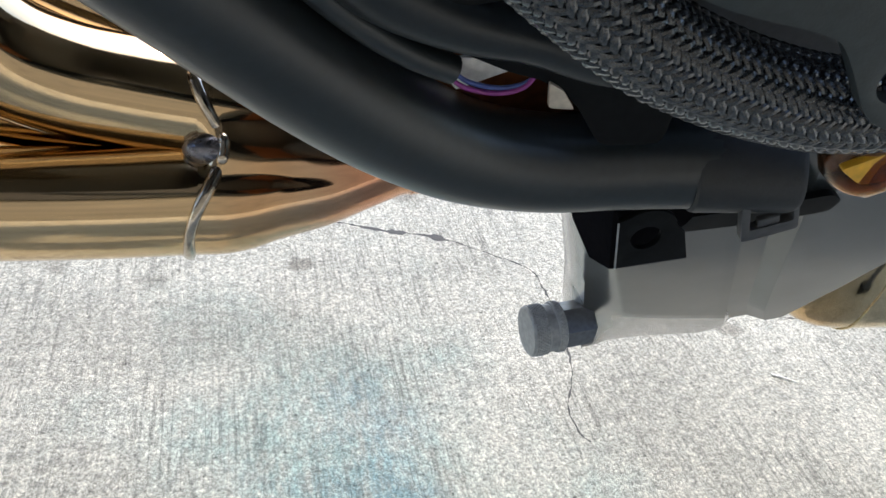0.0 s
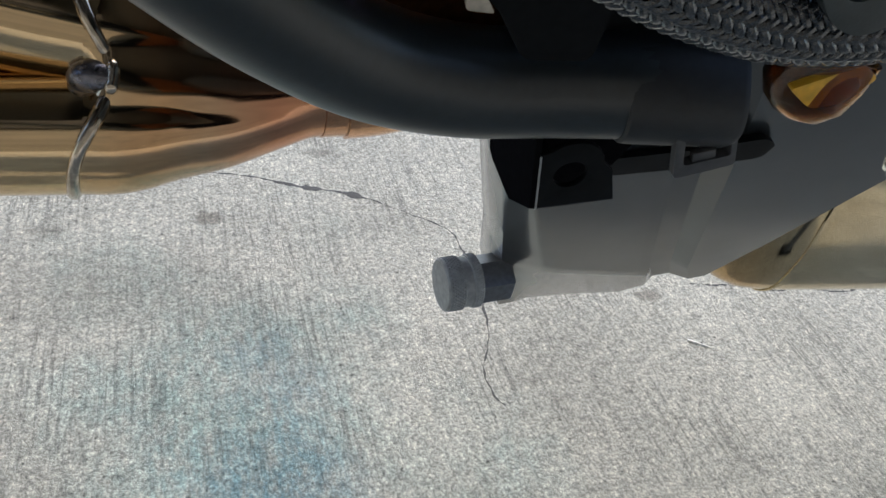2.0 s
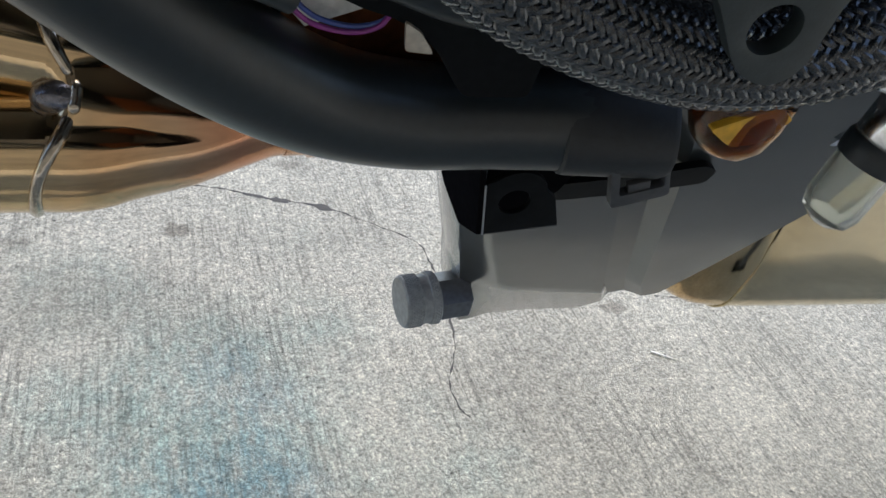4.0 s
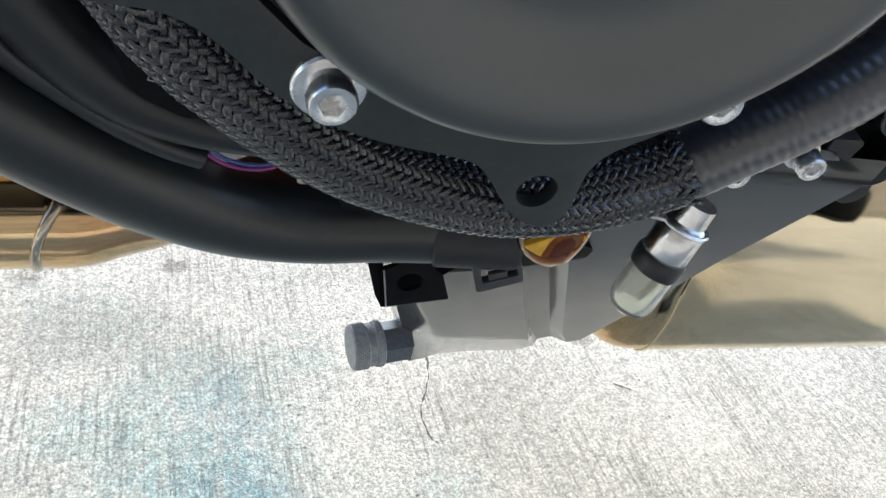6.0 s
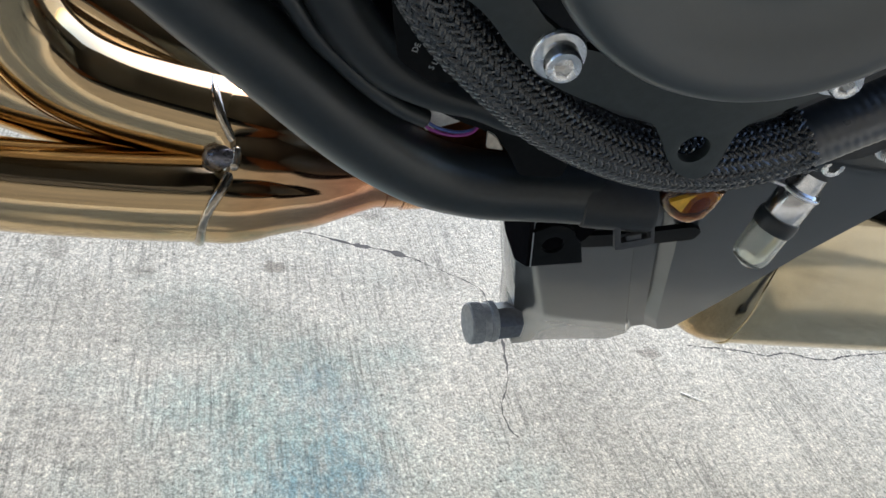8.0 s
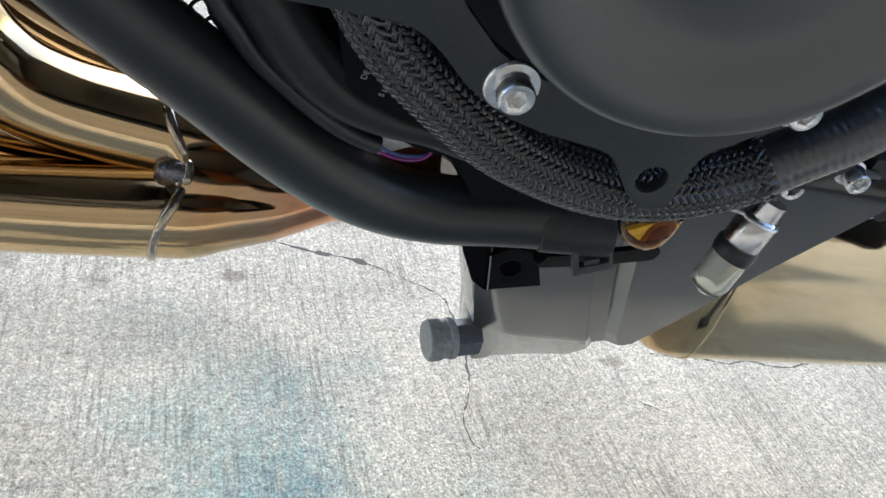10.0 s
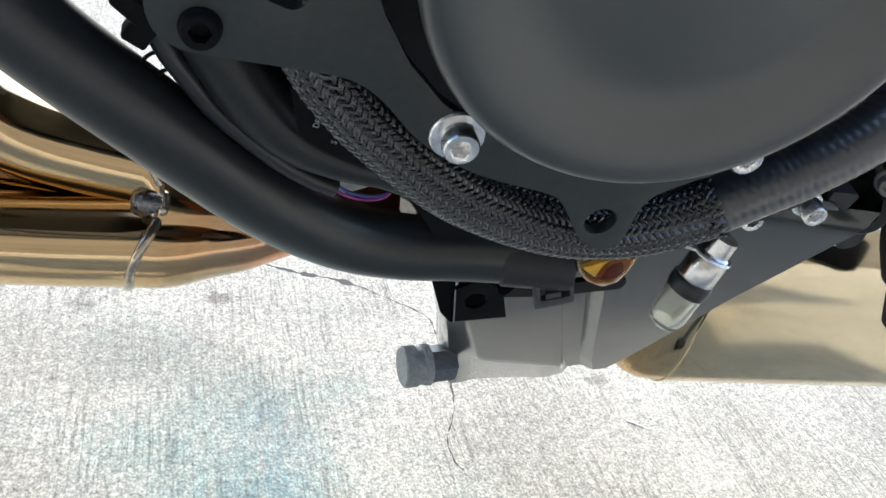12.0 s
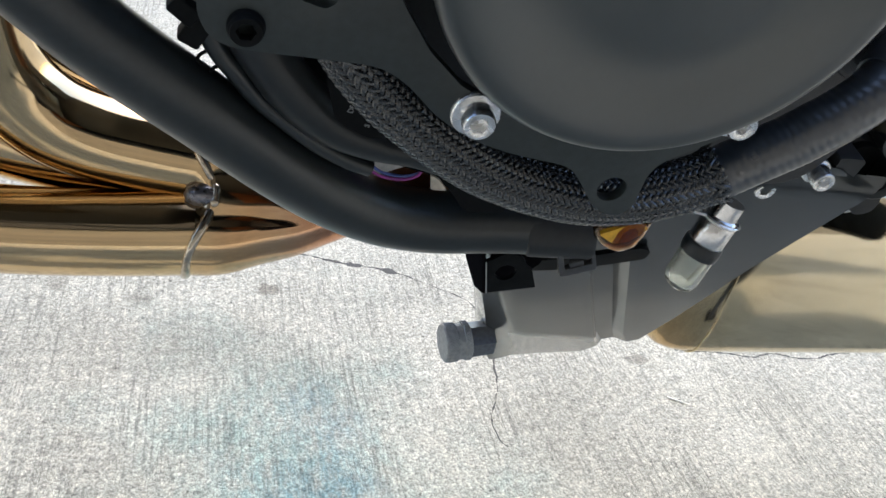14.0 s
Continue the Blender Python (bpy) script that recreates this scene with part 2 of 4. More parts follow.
def mesh_object(name, bm, mat, smooth=True):
    me = bpy.data.meshes.new(name)
    bmesh.ops.recalc_face_normals(bm, faces=bm.faces)
    bm.to_mesh(me)
    bm.free()
    me.materials.append(mat)
    if smooth:
        me.polygons.foreach_set("use_smooth", [True] * len(me.polygons))
        me.set_sharp_from_angle(angle=radians(35))
    return new(name, me)


def ground():
    bm = bmesh.new()
    xs = [-400, -30, -3, -0.5, 1.2, 4, 30, 400]
    ys = [-400, -30, -3, 0.0, 1.4, 4, 30, 400]
    grid = [[bm.verts.new((x, y, 0)) for y in ys] for x in xs]
    for i in range(len(xs) - 1):
        for j in range(len(ys) - 1):
            bm.faces.new((grid[i][j], grid[i + 1][j], grid[i + 1][j + 1], grid[i][j + 1]))
    ob = mesh_object("ground", bm, MAT["concrete"], False)
    return tagged(ob, "pale broom-finished concrete with cracks and oil spots", "ground", kind="structure")


ground()


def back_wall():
    """An unseen tan wall behind the camera, added for the reflections, with a dark block above; it goes on as a lower
    wall.
    """
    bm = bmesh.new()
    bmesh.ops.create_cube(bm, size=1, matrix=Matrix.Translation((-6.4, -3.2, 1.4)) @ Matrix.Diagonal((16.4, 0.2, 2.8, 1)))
    # lower stretch added to keep open sky out of the muffler
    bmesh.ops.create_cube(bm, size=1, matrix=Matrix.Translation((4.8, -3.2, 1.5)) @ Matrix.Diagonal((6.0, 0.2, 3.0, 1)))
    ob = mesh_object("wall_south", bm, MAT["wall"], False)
    tagged(ob, "unseen plain tan wall added behind the camera for reflections", "wall", kind="structure")
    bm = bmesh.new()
    # unseen dark block: keeps sky out of the upper pipe reflections
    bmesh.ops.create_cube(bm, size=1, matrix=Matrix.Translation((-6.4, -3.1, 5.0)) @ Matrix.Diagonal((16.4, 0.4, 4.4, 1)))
    ob = mesh_object("upper_reflection_block", bm, MAT["dark_block"], False)
    return tagged(ob, "unseen dark block added above the tan wall to darken reflections", "wall", kind="structure")


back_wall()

# ---- the leaning machine: u along it to the rear, v up along its lean, d out towards its left side ----
LEAN_IN = radians(13.0)
FRAME = Matrix(((1, 0, 0, 0), (0, -math.sin(LEAN_IN), -math.cos(LEAN_IN), 0.135), (0, math.cos(LEAN_IN), -math.sin(LEAN_IN), 0.43), (0, 0, 0, 1)))
BASE = FRAME.inverted() @ Vector((0.3, 0.36, 0.0))
motorcycle = new("motorcycle")
motorcycle.matrix_world = FRAME @ Matrix.Translation(BASE)
motorcycle.empty_display_size = 0.1
tagged(motorcycle, "black motorcycle with gold-tinted steel exhaust leaning on its stand", "motorcycle")


def part(name, bm, mat, parent, label="", at=None, smooth=True):
    ob = mesh_object(name, bm, MAT[mat] if isinstance(mat, str) else mat, smooth)
    return hang(ob, parent, label, at)


def hang(ob, parent, label="", at=None):
    ob.parent = parent
    m = at if at is not None else Matrix()
    ob.matrix_local = Matrix.Translation(-BASE) @ m if parent is motorcycle else m
    if label:
        ob["label"] = label
    return ob


def again(ob, name, parent, at, label=""):
    return hang(new(name, ob.data), parent, label, at)


def aim(at, to):
    """A pose at a point whose z axis runs towards another point."""
    return Matrix.Translation(at) @ (Vector(to) - Vector(at)).to_track_quat("Z", "Y").to_matrix().to_4x4()


OUT = Matrix()       # z is already outwards in the machine's frame


def step(a, b, x):
    t = min(1.0, max(0.0, (x - a) / (b - a)))
    return t * t * (3 - 2 * t)


def smooth_path(pts, n):
    """A curve through the points (Catmull-Rom by length), n steps."""
    p = [Vector(q) for q in pts]
    p = [p[0] * 2 - p[1]] + p + [p[-1] * 2 - p[-2]]
    out = []
    for i in range(1, len(p) - 2):
        steps = max(2, round(n * (p[i + 1] - p[i]).length / sum((p[j + 1] - p[j]).length for j in range(1, len(p) - 2))))
        for k in range(steps):
            t = k / steps
            a, b, c, d = p[i - 1], p[i], p[i + 1], p[i + 2]
            out.append(0.5 * ((2 * b) + (c - a) * t + (2 * a - 5 * b + 4 * c - d) * t * t + (3 * b - a - 3 * c + d) * t ** 3))
    out.append(p[-2])
    return out


def rings_along(path):
    """Steady frames (side, up) along a path."""
    frames = []
    up = None
    for i, q in enumerate(path):
        t = (path[min(i + 1, len(path) - 1)] - path[max(i - 1, 0)]).normalized()
        if up is None:
            up = Vector((0, 0, 1)) if abs(t.z) < 0.9 else Vector((0, 1, 0))
        side = t.cross(up).normalized()
        up = side.cross(t).normalized()
        frames.append((q, side, up, t))
    return frames


def sweep(pts, radius, sides=24, n=40, bm=None, cap=True):
    """A round bar along a smooth path. radius: a number, or a function of (share of the length, angle)."""
    bm = bm or bmesh.new()
    path = smooth_path(pts, n)
    rows = []
    total = len(path) - 1
    for i, (q, side, up, t) in enumerate(rings_along(path)):
        row = []
        for k in range(sides):
            a = 2 * math.pi * k / sides
            r = radius(i / total, a) if callable(radius) else radius
            row.append(bm.verts.new(q + r * (math.cos(a) * side + math.sin(a) * up)))
        rows.append(row)
    for r0, r1 in zip(rows, rows[1:]):
        for k in range(sides):
            bm.faces.new((r0[k], r0[(k + 1) % sides], r1[(k + 1) % sides], r1[k]))
    if cap:
        bm.faces.new(rows[0])
        bm.faces.new(rows[-1])
    return bm


def lathe(profile, sides=48, bm=None, m=None, squash=None):
    """A turned shape about z from (radius, height) pairs; radius 0 closes it. squash: radius factor by angle."""
    bm = bm or bmesh.new()
    m = m or Matrix()
    rows = []
    for r, h in profile:
        if r <= 1e-6:
            rows.append([bm.verts.new(m @ Vector((0, 0, h)))])
        else:
            rows.append([bm.verts.new(m @ Vector((r * (squash(2 * math.pi * k / sides) if squash else 1) * math.cos(2 * math.pi * k / sides),
                                                  r * (squash(2 * math.pi * k / sides) if squash else 1) * math.sin(2 * math.pi * k / sides), h))) for k in range(sides)])
    for a, b in zip(rows, rows[1:]):
        for k in range(sides):
            j = (k + 1) % sides
            if len(a) == 1 and len(b) > 1:
                bm.faces.new((a[0], b[k], b[j]))
            elif len(b) == 1 and len(a) > 1:
                bm.faces.new((a[k], a[j], b[0]))
            elif len(a) > 1:
                bm.faces.new((a[k], a[j], b[j], b[k]))
    return bm


def circle(cx, cy, r, n=24):
    return [(cx + r * math.cos(2 * math.pi * k / n), cy + r * math.sin(2 * math.pi * k / n)) for k in range(n)]


def rounded(poly, r, n=4):
    """The polygon with its corners rounded."""
    out = []
    for i, p in enumerate(poly):
        p, a, b = Vector(p), Vector(poly[i - 1]), Vector(poly[(i + 1) % len(poly)])
        k = min(r, 0.45 * (a - p).length, 0.45 * (b - p).length)
        s, e = p + (a - p).normalized() * k, p + (b - p).normalized() * k
        for j in range(n + 1):
            t = j / n
            out.append(tuple((1 - t) ** 2 * s + 2 * t * (1 - t) * p + t * t * e))
    return out


def slab(outline, d0, d1, holes=(), bevel=0.0, bm=None, m=None):
    """A plate with holes between two depths; d0 and d1 may be functions of (u, v)."""
    bm = bm or bmesh.new()
    tmp = bmesh.new()
    for loop in (outline, *holes):
        vs = [tmp.verts.new((p[0], p[1], 0)) for p in loop]
        for i in range(len(vs)):
            tmp.edges.new((vs[i - 1], vs[i]))
    bmesh.ops.triangle_fill(tmp, use_beauty=True, edges=tmp.edges[:])
    f = lambda d, u, v: d(u, v) if callable(d) else d
    low = {v: bm.verts.new((v.co.x, v.co.y, f(d0, v.co.x, v.co.y))) for v in tmp.verts}
    high = {v: bm.verts.new((v.co.x, v.co.y, f(d1, v.co.x, v.co.y))) for v in tmp.verts}
    for face in tmp.faces:
        bm.faces.new([low[v] for v in reversed(face.verts)])
        bm.faces.new([high[v] for v in face.verts])
    rim = []
    for e in tmp.edges:
        if len(e.link_faces) == 1:
            a, b = e.verts
            rim.append(bm.faces.new((low[a], low[b], high[b], high[a])))
    if m:
        bmesh.ops.transform(bm, matrix=m, verts=list(low.values()) + list(high.values()))
    tmp.free()
    bm.normal_update()
    if bevel:
        bmesh.ops.recalc_face_normals(bm, faces=bm.faces)
        edges = [e for e in bm.edges if len(e.link_faces) == 2 and e.calc_face_angle(0) > radians(50)]
        bmesh.ops.bevel(bm, geom=edges, offset=bevel, segments=2, affect="EDGES", profile=0.6, clamp_overlap=True)
    return bm


def box(size, m, bevel=0.0, bm=None):
    bm = bm or bmesh.new()
    made = bmesh.ops.create_cube(bm, size=1, matrix=m @ Matrix.Diagonal((*size, 1)))
    if bevel:
        edges = list({e for v in made["verts"] for e in v.link_edges})
        bmesh.ops.bevel(bm, geom=edges, offset=bevel, segments=3, affect="EDGES", profile=0.5, clamp_overlap=True)
    return bm


def socket_bolt(flange=0.007, head=0.0048, height=0.0062, hexr=0.0027):
    """A cap screw with a broad flange and a hexagon socket."""
    f = 0.0016
    bm = lathe([(0.0, -0.004), (head * 0.6, -0.004), (head * 0.6, 0.0), (flange, 0.0), (flange, f * 0.6), (flange * 0.94, f), (head * 1.04, f * 1.1), (head, f * 1.6),
                (head, height - 0.0008), (head * 0.9, height), (hexr * 1.22, height)], 36)
    top = [v for v in bm.verts if abs(v.co.z - height) < 1e-6 and abs(v.co.xy.length - hexr * 1.22) < 1e-5]
    top.sort(key=lambda v: math.atan2(v.co.y, v.co.x))
    low, deep = [], []
    for v in top:
        a = math.atan2(v.co.y, v.co.x)
        s = (a % (math.pi / 3)) - math.pi / 6
        r = hexr * math.cos(math.pi / 6) / math.cos(s)
        low.append(bm.verts.new((r * math.cos(a), r * math.sin(a), height - 0.0004)))
        deep.append(bm.verts.new((r * math.cos(a), r * math.sin(a), height - 0.0035)))
    n = len(top)
    for i in range(n):
        j = (i + 1) % n
        bm.faces.new((top[i], top[j], low[j], low[i]))
        bm.faces.new((low[i], low[j], deep[j], deep[i]))
    bm.faces.new(deep)
    return bm


# ---- cracks and litter on the ground ----
def crack(name, pts, width, seed, label):
    """A thin, uneven fissure as a dark sliver in the surface."""
    rng = random.Random(seed)
    bm = bmesh.new()
    path = smooth_path([(x, y, 0) for x, y in pts], 90)
    prev = None
    for i, q in enumerate(path):
        t = (path[min(i + 1, len(path) - 1)] - path[max(i - 1, 0)]).normalized()
        n = Vector((-t.y, t.x, 0))
        share = i / (len(path) - 1)
        wd = width(share) * rng.choice((0.3, 0.5, 0.8, 1.1, 1.5))
        c = q + n * rng.uniform(-0.0008, 0.0008)
        row = [bm.verts.new(c - n * wd + Vector((0, 0, 0.0002))), bm.verts.new(c + Vector((0, 0, 0.0003))), bm.verts.new(c + n * wd + Vector((0, 0, 0.0002)))]
        if prev:
            for k in range(2):
                bm.faces.new((prev[k], prev[k + 1], row[k + 1], row[k]))
        prev = row
    ob = mesh_object(name, bm, MAT["fissure"], False)
    return tagged(ob, label, "crack", kind="structure")


crack("crack", [(0.02, 0.789), (0.070, 0.780), (0.108, 0.777), (0.148, 0.764), (0.173, 0.756), (0.199, 0.751), (0.224, 0.740), (0.247, 0.724), (0.275, 0.704), (0.292, 0.686), (0.294, 0.661), (0.296, 0.620), (0.290, 0.576), (0.285, 0.546), (0.276, 0.523), (0.267, 0.501), (0.268, 0.477), (0.273, 0.466)],
      lambda s: 0.0009 + 0.0034 * math.exp(-((s - 0.30) / 0.045) ** 2) * (0.3 if 0.325 < s < 0.35 else 1) + 0.0030 * math.exp(-((s - 0.39) / 0.02) ** 2) - 0.0007 * step(0.76, 0.84, s) + 0.0005 * step(0.66, 0.7, s), 4, "thin dark crack across the concrete")
crack("crack", [(0.50, 0.607), (0.557, 0.603), (0.588, 0.596), (0.619, 0.602), (0.657, 0.593), (0.699, 0.603), (0.755, 0.611)], lambda s: 0.0011, 7, "thin dark crack across the concrete")


def dry_stalk():
    bm = sweep([(0.457, 0.530, 0.0009), (0.465, 0.525, 0.0012), (0.474, 0.5195, 0.0009)], lambda s, a: 0.0010 * (1 - 0.5 * s), 8, 12)
    tagged(mesh_object("dry_stalk", bm, MAT["scrap"]), "short pale dry stalk lying on the concrete", "stalk")


dry_stalk()


# ---- crankcase, cover and guard ----
def crankcase():
    poly = [(-0.01, 0.34), (0.0, 0.07), (0.02, 0.022), (0.045, -0.008), (0.07, -0.026), (0.10, -0.032), (0.15, -0.038), (0.215, -0.045), (0.240, -0.042), (0.252, -0.02), (0.262, 0.05), (0.27, 0.34)]
    return part("crankcase", slab(rounded(poly, 0.02), -0.34, -0.055, bevel=0.006), "crank", motorcycle, "dark cast crankcase behind the covers")


crankcase()


def engine_cover():
    c = Matrix.Translation((0.1129, 0.0841, 0.0))
    prof = [(0.0, -0.05), (0.0635, -0.05), (0.0640, 0.0070), (0.0652, 0.0085), (0.0655, 0.0098), (0.0653, 0.0112), (0.0642, 0.0131), (0.0625, 0.0146), (0.0605, 0.0153), (0.0570, 0.0149), (0.0535, 0.0141), (0.0500, 0.0131),
            (0.0465, 0.0120), (0.0430, 0.0110), (0.0395, 0.0103), (0.0360, 0.0100), (0.0320, 0.0101), (0.0250, 0.0107), (0.0, 0.0118)]
    cover = part("engine_cover", lathe(prof, 128, m=c), "cover", motorcycle, "round dished black plastic engine cover")
    # dark band added to darken the skirt between plate and rim
    part("skirt_band", lathe([(0.0640, -0.0056), (0.0650, -0.0056), (0.0650, 0.0080), (0.0640, 0.0080)], 128, m=c), "rubber", cover, "dark band added round the skirt of the cover")


engine_cover()

GUARD = [(-0.002, 0.13), (-0.003, 0.06), (-0.003, 0.040), (0.0, 0.0335), (0.006, 0.0305), (0.014, 0.0300), (0.0285, 0.0296), (0.0440, 0.0290), (0.0500, 0.0268), (0.0560, 0.0225), (0.0645, 0.0142),
         (0.0730, 0.0085), (0.0808, 0.0050), (0.0900, 0.0022), (0.0985, 0.0006), (0.1070, -0.0008), (0.1120, -0.0022), (0.1155, -0.0055), (0.1195, -0.0105), (0.1240, -0.0165), (0.1285, -0.0200), (0.1335, -0.0213),
         (0.1375, -0.0195), (0.1392, -0.0160), (0.1392, -0.0095), (0.1393, -0.0035), (0.1410, 0.0008), (0.1445, 0.0042), (0.1505, 0.0080), (0.1570, 0.0125), (0.175, 0.028), (0.183, 0.06), (0.183, 0.13)]
SLOT = [(0.0215, 0.0468), (0.0295, 0.0445), (0.0325, 0.0475), (0.0315, 0.052), (0.0275, 0.055), (0.024, 0.066), (0.0205, 0.066), (0.0235, 0.0545)]
PLATE = -0.0055      # outer face of the guard plate
# the plate stands clear of the cover at its lower front
GAP = [(0.0420, 0.0620), (0.0500, 0.0472), (0.0590, 0.0350), (0.0700, 0.0250), (0.0820, 0.0185), (0.0920, 0.0180), (0.0840, 0.0290), (0.0740, 0.0400), (0.0660, 0.0540), (0.0620, 0.0680), (0.0440, 0.0700)]


def cover_guard():
    g = part("cover_guard", slab(rounded(GUARD, 0.003, 3), PLATE - 0.004, PLATE, holes=[circle(0.1290, -0.0099, 0.0050, 32), GAP, rounded(SLOT, 0.002, 3), circle(0.013, 0.0615, 0.0045, 18)], bevel=0.0006), "guard", motorcycle,
             "flat black guard plate with a holed tab")
    bolt = part("bolt", socket_bolt(0.0076, 0.0050, 0.0070, 0.0029), "zinc", g, "zinc-plated socket bolt with flange", Matrix.Translation((0.0764, 0.0161, PLATE)))
    again(bolt, "bolt", g, Matrix.Translation((0.1588, 0.0228, PLATE)), "zinc-plated socket bolt with flange")
    part("bolt", socket_bolt(0.0050, 0.0046, 0.0035), "black", g, "black socket bolt", Matrix.Translation((0.0095, 0.0375, PLATE)))
    return g


cover_guard()

# ---- hose with braided sleeve ----
HOSE = [(0.030, 0.037, -0.027), (0.042, 0.0205, -0.0225), (0.0525, 0.0100, -0.0205), (0.0605, 0.0038, -0.0195), (0.0690, -0.0024, -0.0190), (0.0795, -0.0092, -0.0187), (0.0905, -0.0152, -0.0187), (0.1080, -0.0214, -0.0187),
        (0.1270, -0.0250, -0.0187), (0.1450, -0.0238, -0.0187), (0.1590, -0.0192, -0.0187), (0.1680, -0.0148, -0.0187), (0.1735, -0.0112, -0.0187), (0.1856, -0.0022, -0.0190), (0.1955, 0.0050, -0.0192), (0.2010, 0.0098, -0.0194),
        (0.2085, 0.0160, -0.0200), (0.2155, 0.0225, -0.0212), (0.2205, 0.0275, -0.0235), (0.2235, 0.0305, -0.0260)]


def coolant_hose():
    ridged = lambda s, a: 0.0094 + 0.00005 * math.sin(a * 2 + s * 2 * math.pi * 29)
    hose = part("coolant_hose", sweep(HOSE[10:], ridged, 56, 460), "hose", motorcycle, "black rubber hose with faint spiral ridges")
    path = smooth_path(HOSE[:13], 260)
    fr = rings_along(path)
    part("liner", sweep(HOSE[:13], 0.0088, 20, 60), "rubber", hose)
    length = sum((b - a).length for a, b in zip(path, path[1:]))
    bm = bmesh.new()
    strands, r0, width, slope = 24, 0.0094, 0.00092, 1.1
    total = len(fr) - 1
    for way in (1, -1):
        for s in range(strands):
            prev = None
            loose = random.uniform(0.0, 0.0016)
            for i, (q, side, up, t) in enumerate(fr):
                share = i / total
                w = share * length / (r0 * slope)
                a = 2 * math.pi * s / strands + way * w
                k = w * strands / math.pi
                # two over, two under
                turn = 2 * math.pi * ((2 * s + way * k) / 4) + math.pi / 4
                lift = 0.00042 * way * math.sin(turn)
                flare = loose * max(0.0, share - 0.97) / 0.03
                r = r0 + lift + flare
                tang = -math.sin(a) * side + math.cos(a) * up
                rad = math.cos(a) * side + math.sin(a) * up
                along = (t * slope + way * tang).normalized()
                across = rad.cross(along)
                c = q + rad * r + t * (flare * 0.8)
                row = [bm.verts.new(c - across * width - rad * 0.0003), bm.verts.new(c - across * width * 0.4 + rad * 0.00012), bm.verts.new(c + across * width * 0.4 + rad * 0.00012), bm.verts.new(c + across * width - rad * 0.0003)]
                if prev:
                    for n in range(3):
                        bm.faces.new((prev[n], prev[n + 1], row[n + 1], row[n]))
                prev = row
    tagged(part("braided_sleeve", bm, "braid", hose, "black herringbone braided sleeve with a frayed end"), kind="stuff")


coolant_hose()

# ---- lower pipe ----
PIPE = [(-0.13, 0.115, -0.032), (-0.09, 0.072, -0.032), (-0.06, 0.0425, -0.032), (-0.0367, 0.0190, -0.033), (-0.0182, 0.002, -0.035), (0.002, -0.0155, -0.038), (0.027, -0.0390, -0.044), (0.047, -0.0567, -0.0505), (0.0692, -0.0711, -0.0567),
        (0.0916, -0.0771, -0.0598), (0.1128, -0.0761, -0.0598), (0.1298, -0.0727, -0.0568), (0.142, -0.0707, -0.0548)]


def lower_pipe():
    p = part("lower_pipe", sweep(PIPE, lambda s, a: 0.0121 + 0.0009 * step(0.3, 0.8, s), 36, 90), "tube", motorcycle, "thick satin black pipe curving under the engine")
    m = aim((0.1300, -0.0735, -0.0560), (0.1600, -0.0680, -0.0500))
    bm = lathe([(0.0, 0.0), (0.0124, 0.0), (0.0131, 0.0006), (0.0133, 0.002), (0.0133, 0.0255), (0.0126, 0.0270), (0.0, 0.0270)], 36, m=m, squash=lambda a: 1.0 + 0.03 * math.cos(4 * a))
    part("rubber_sleeve", bm, "sleeve", p, "matt black rubber end sleeve")
    return p


lower_pipe()


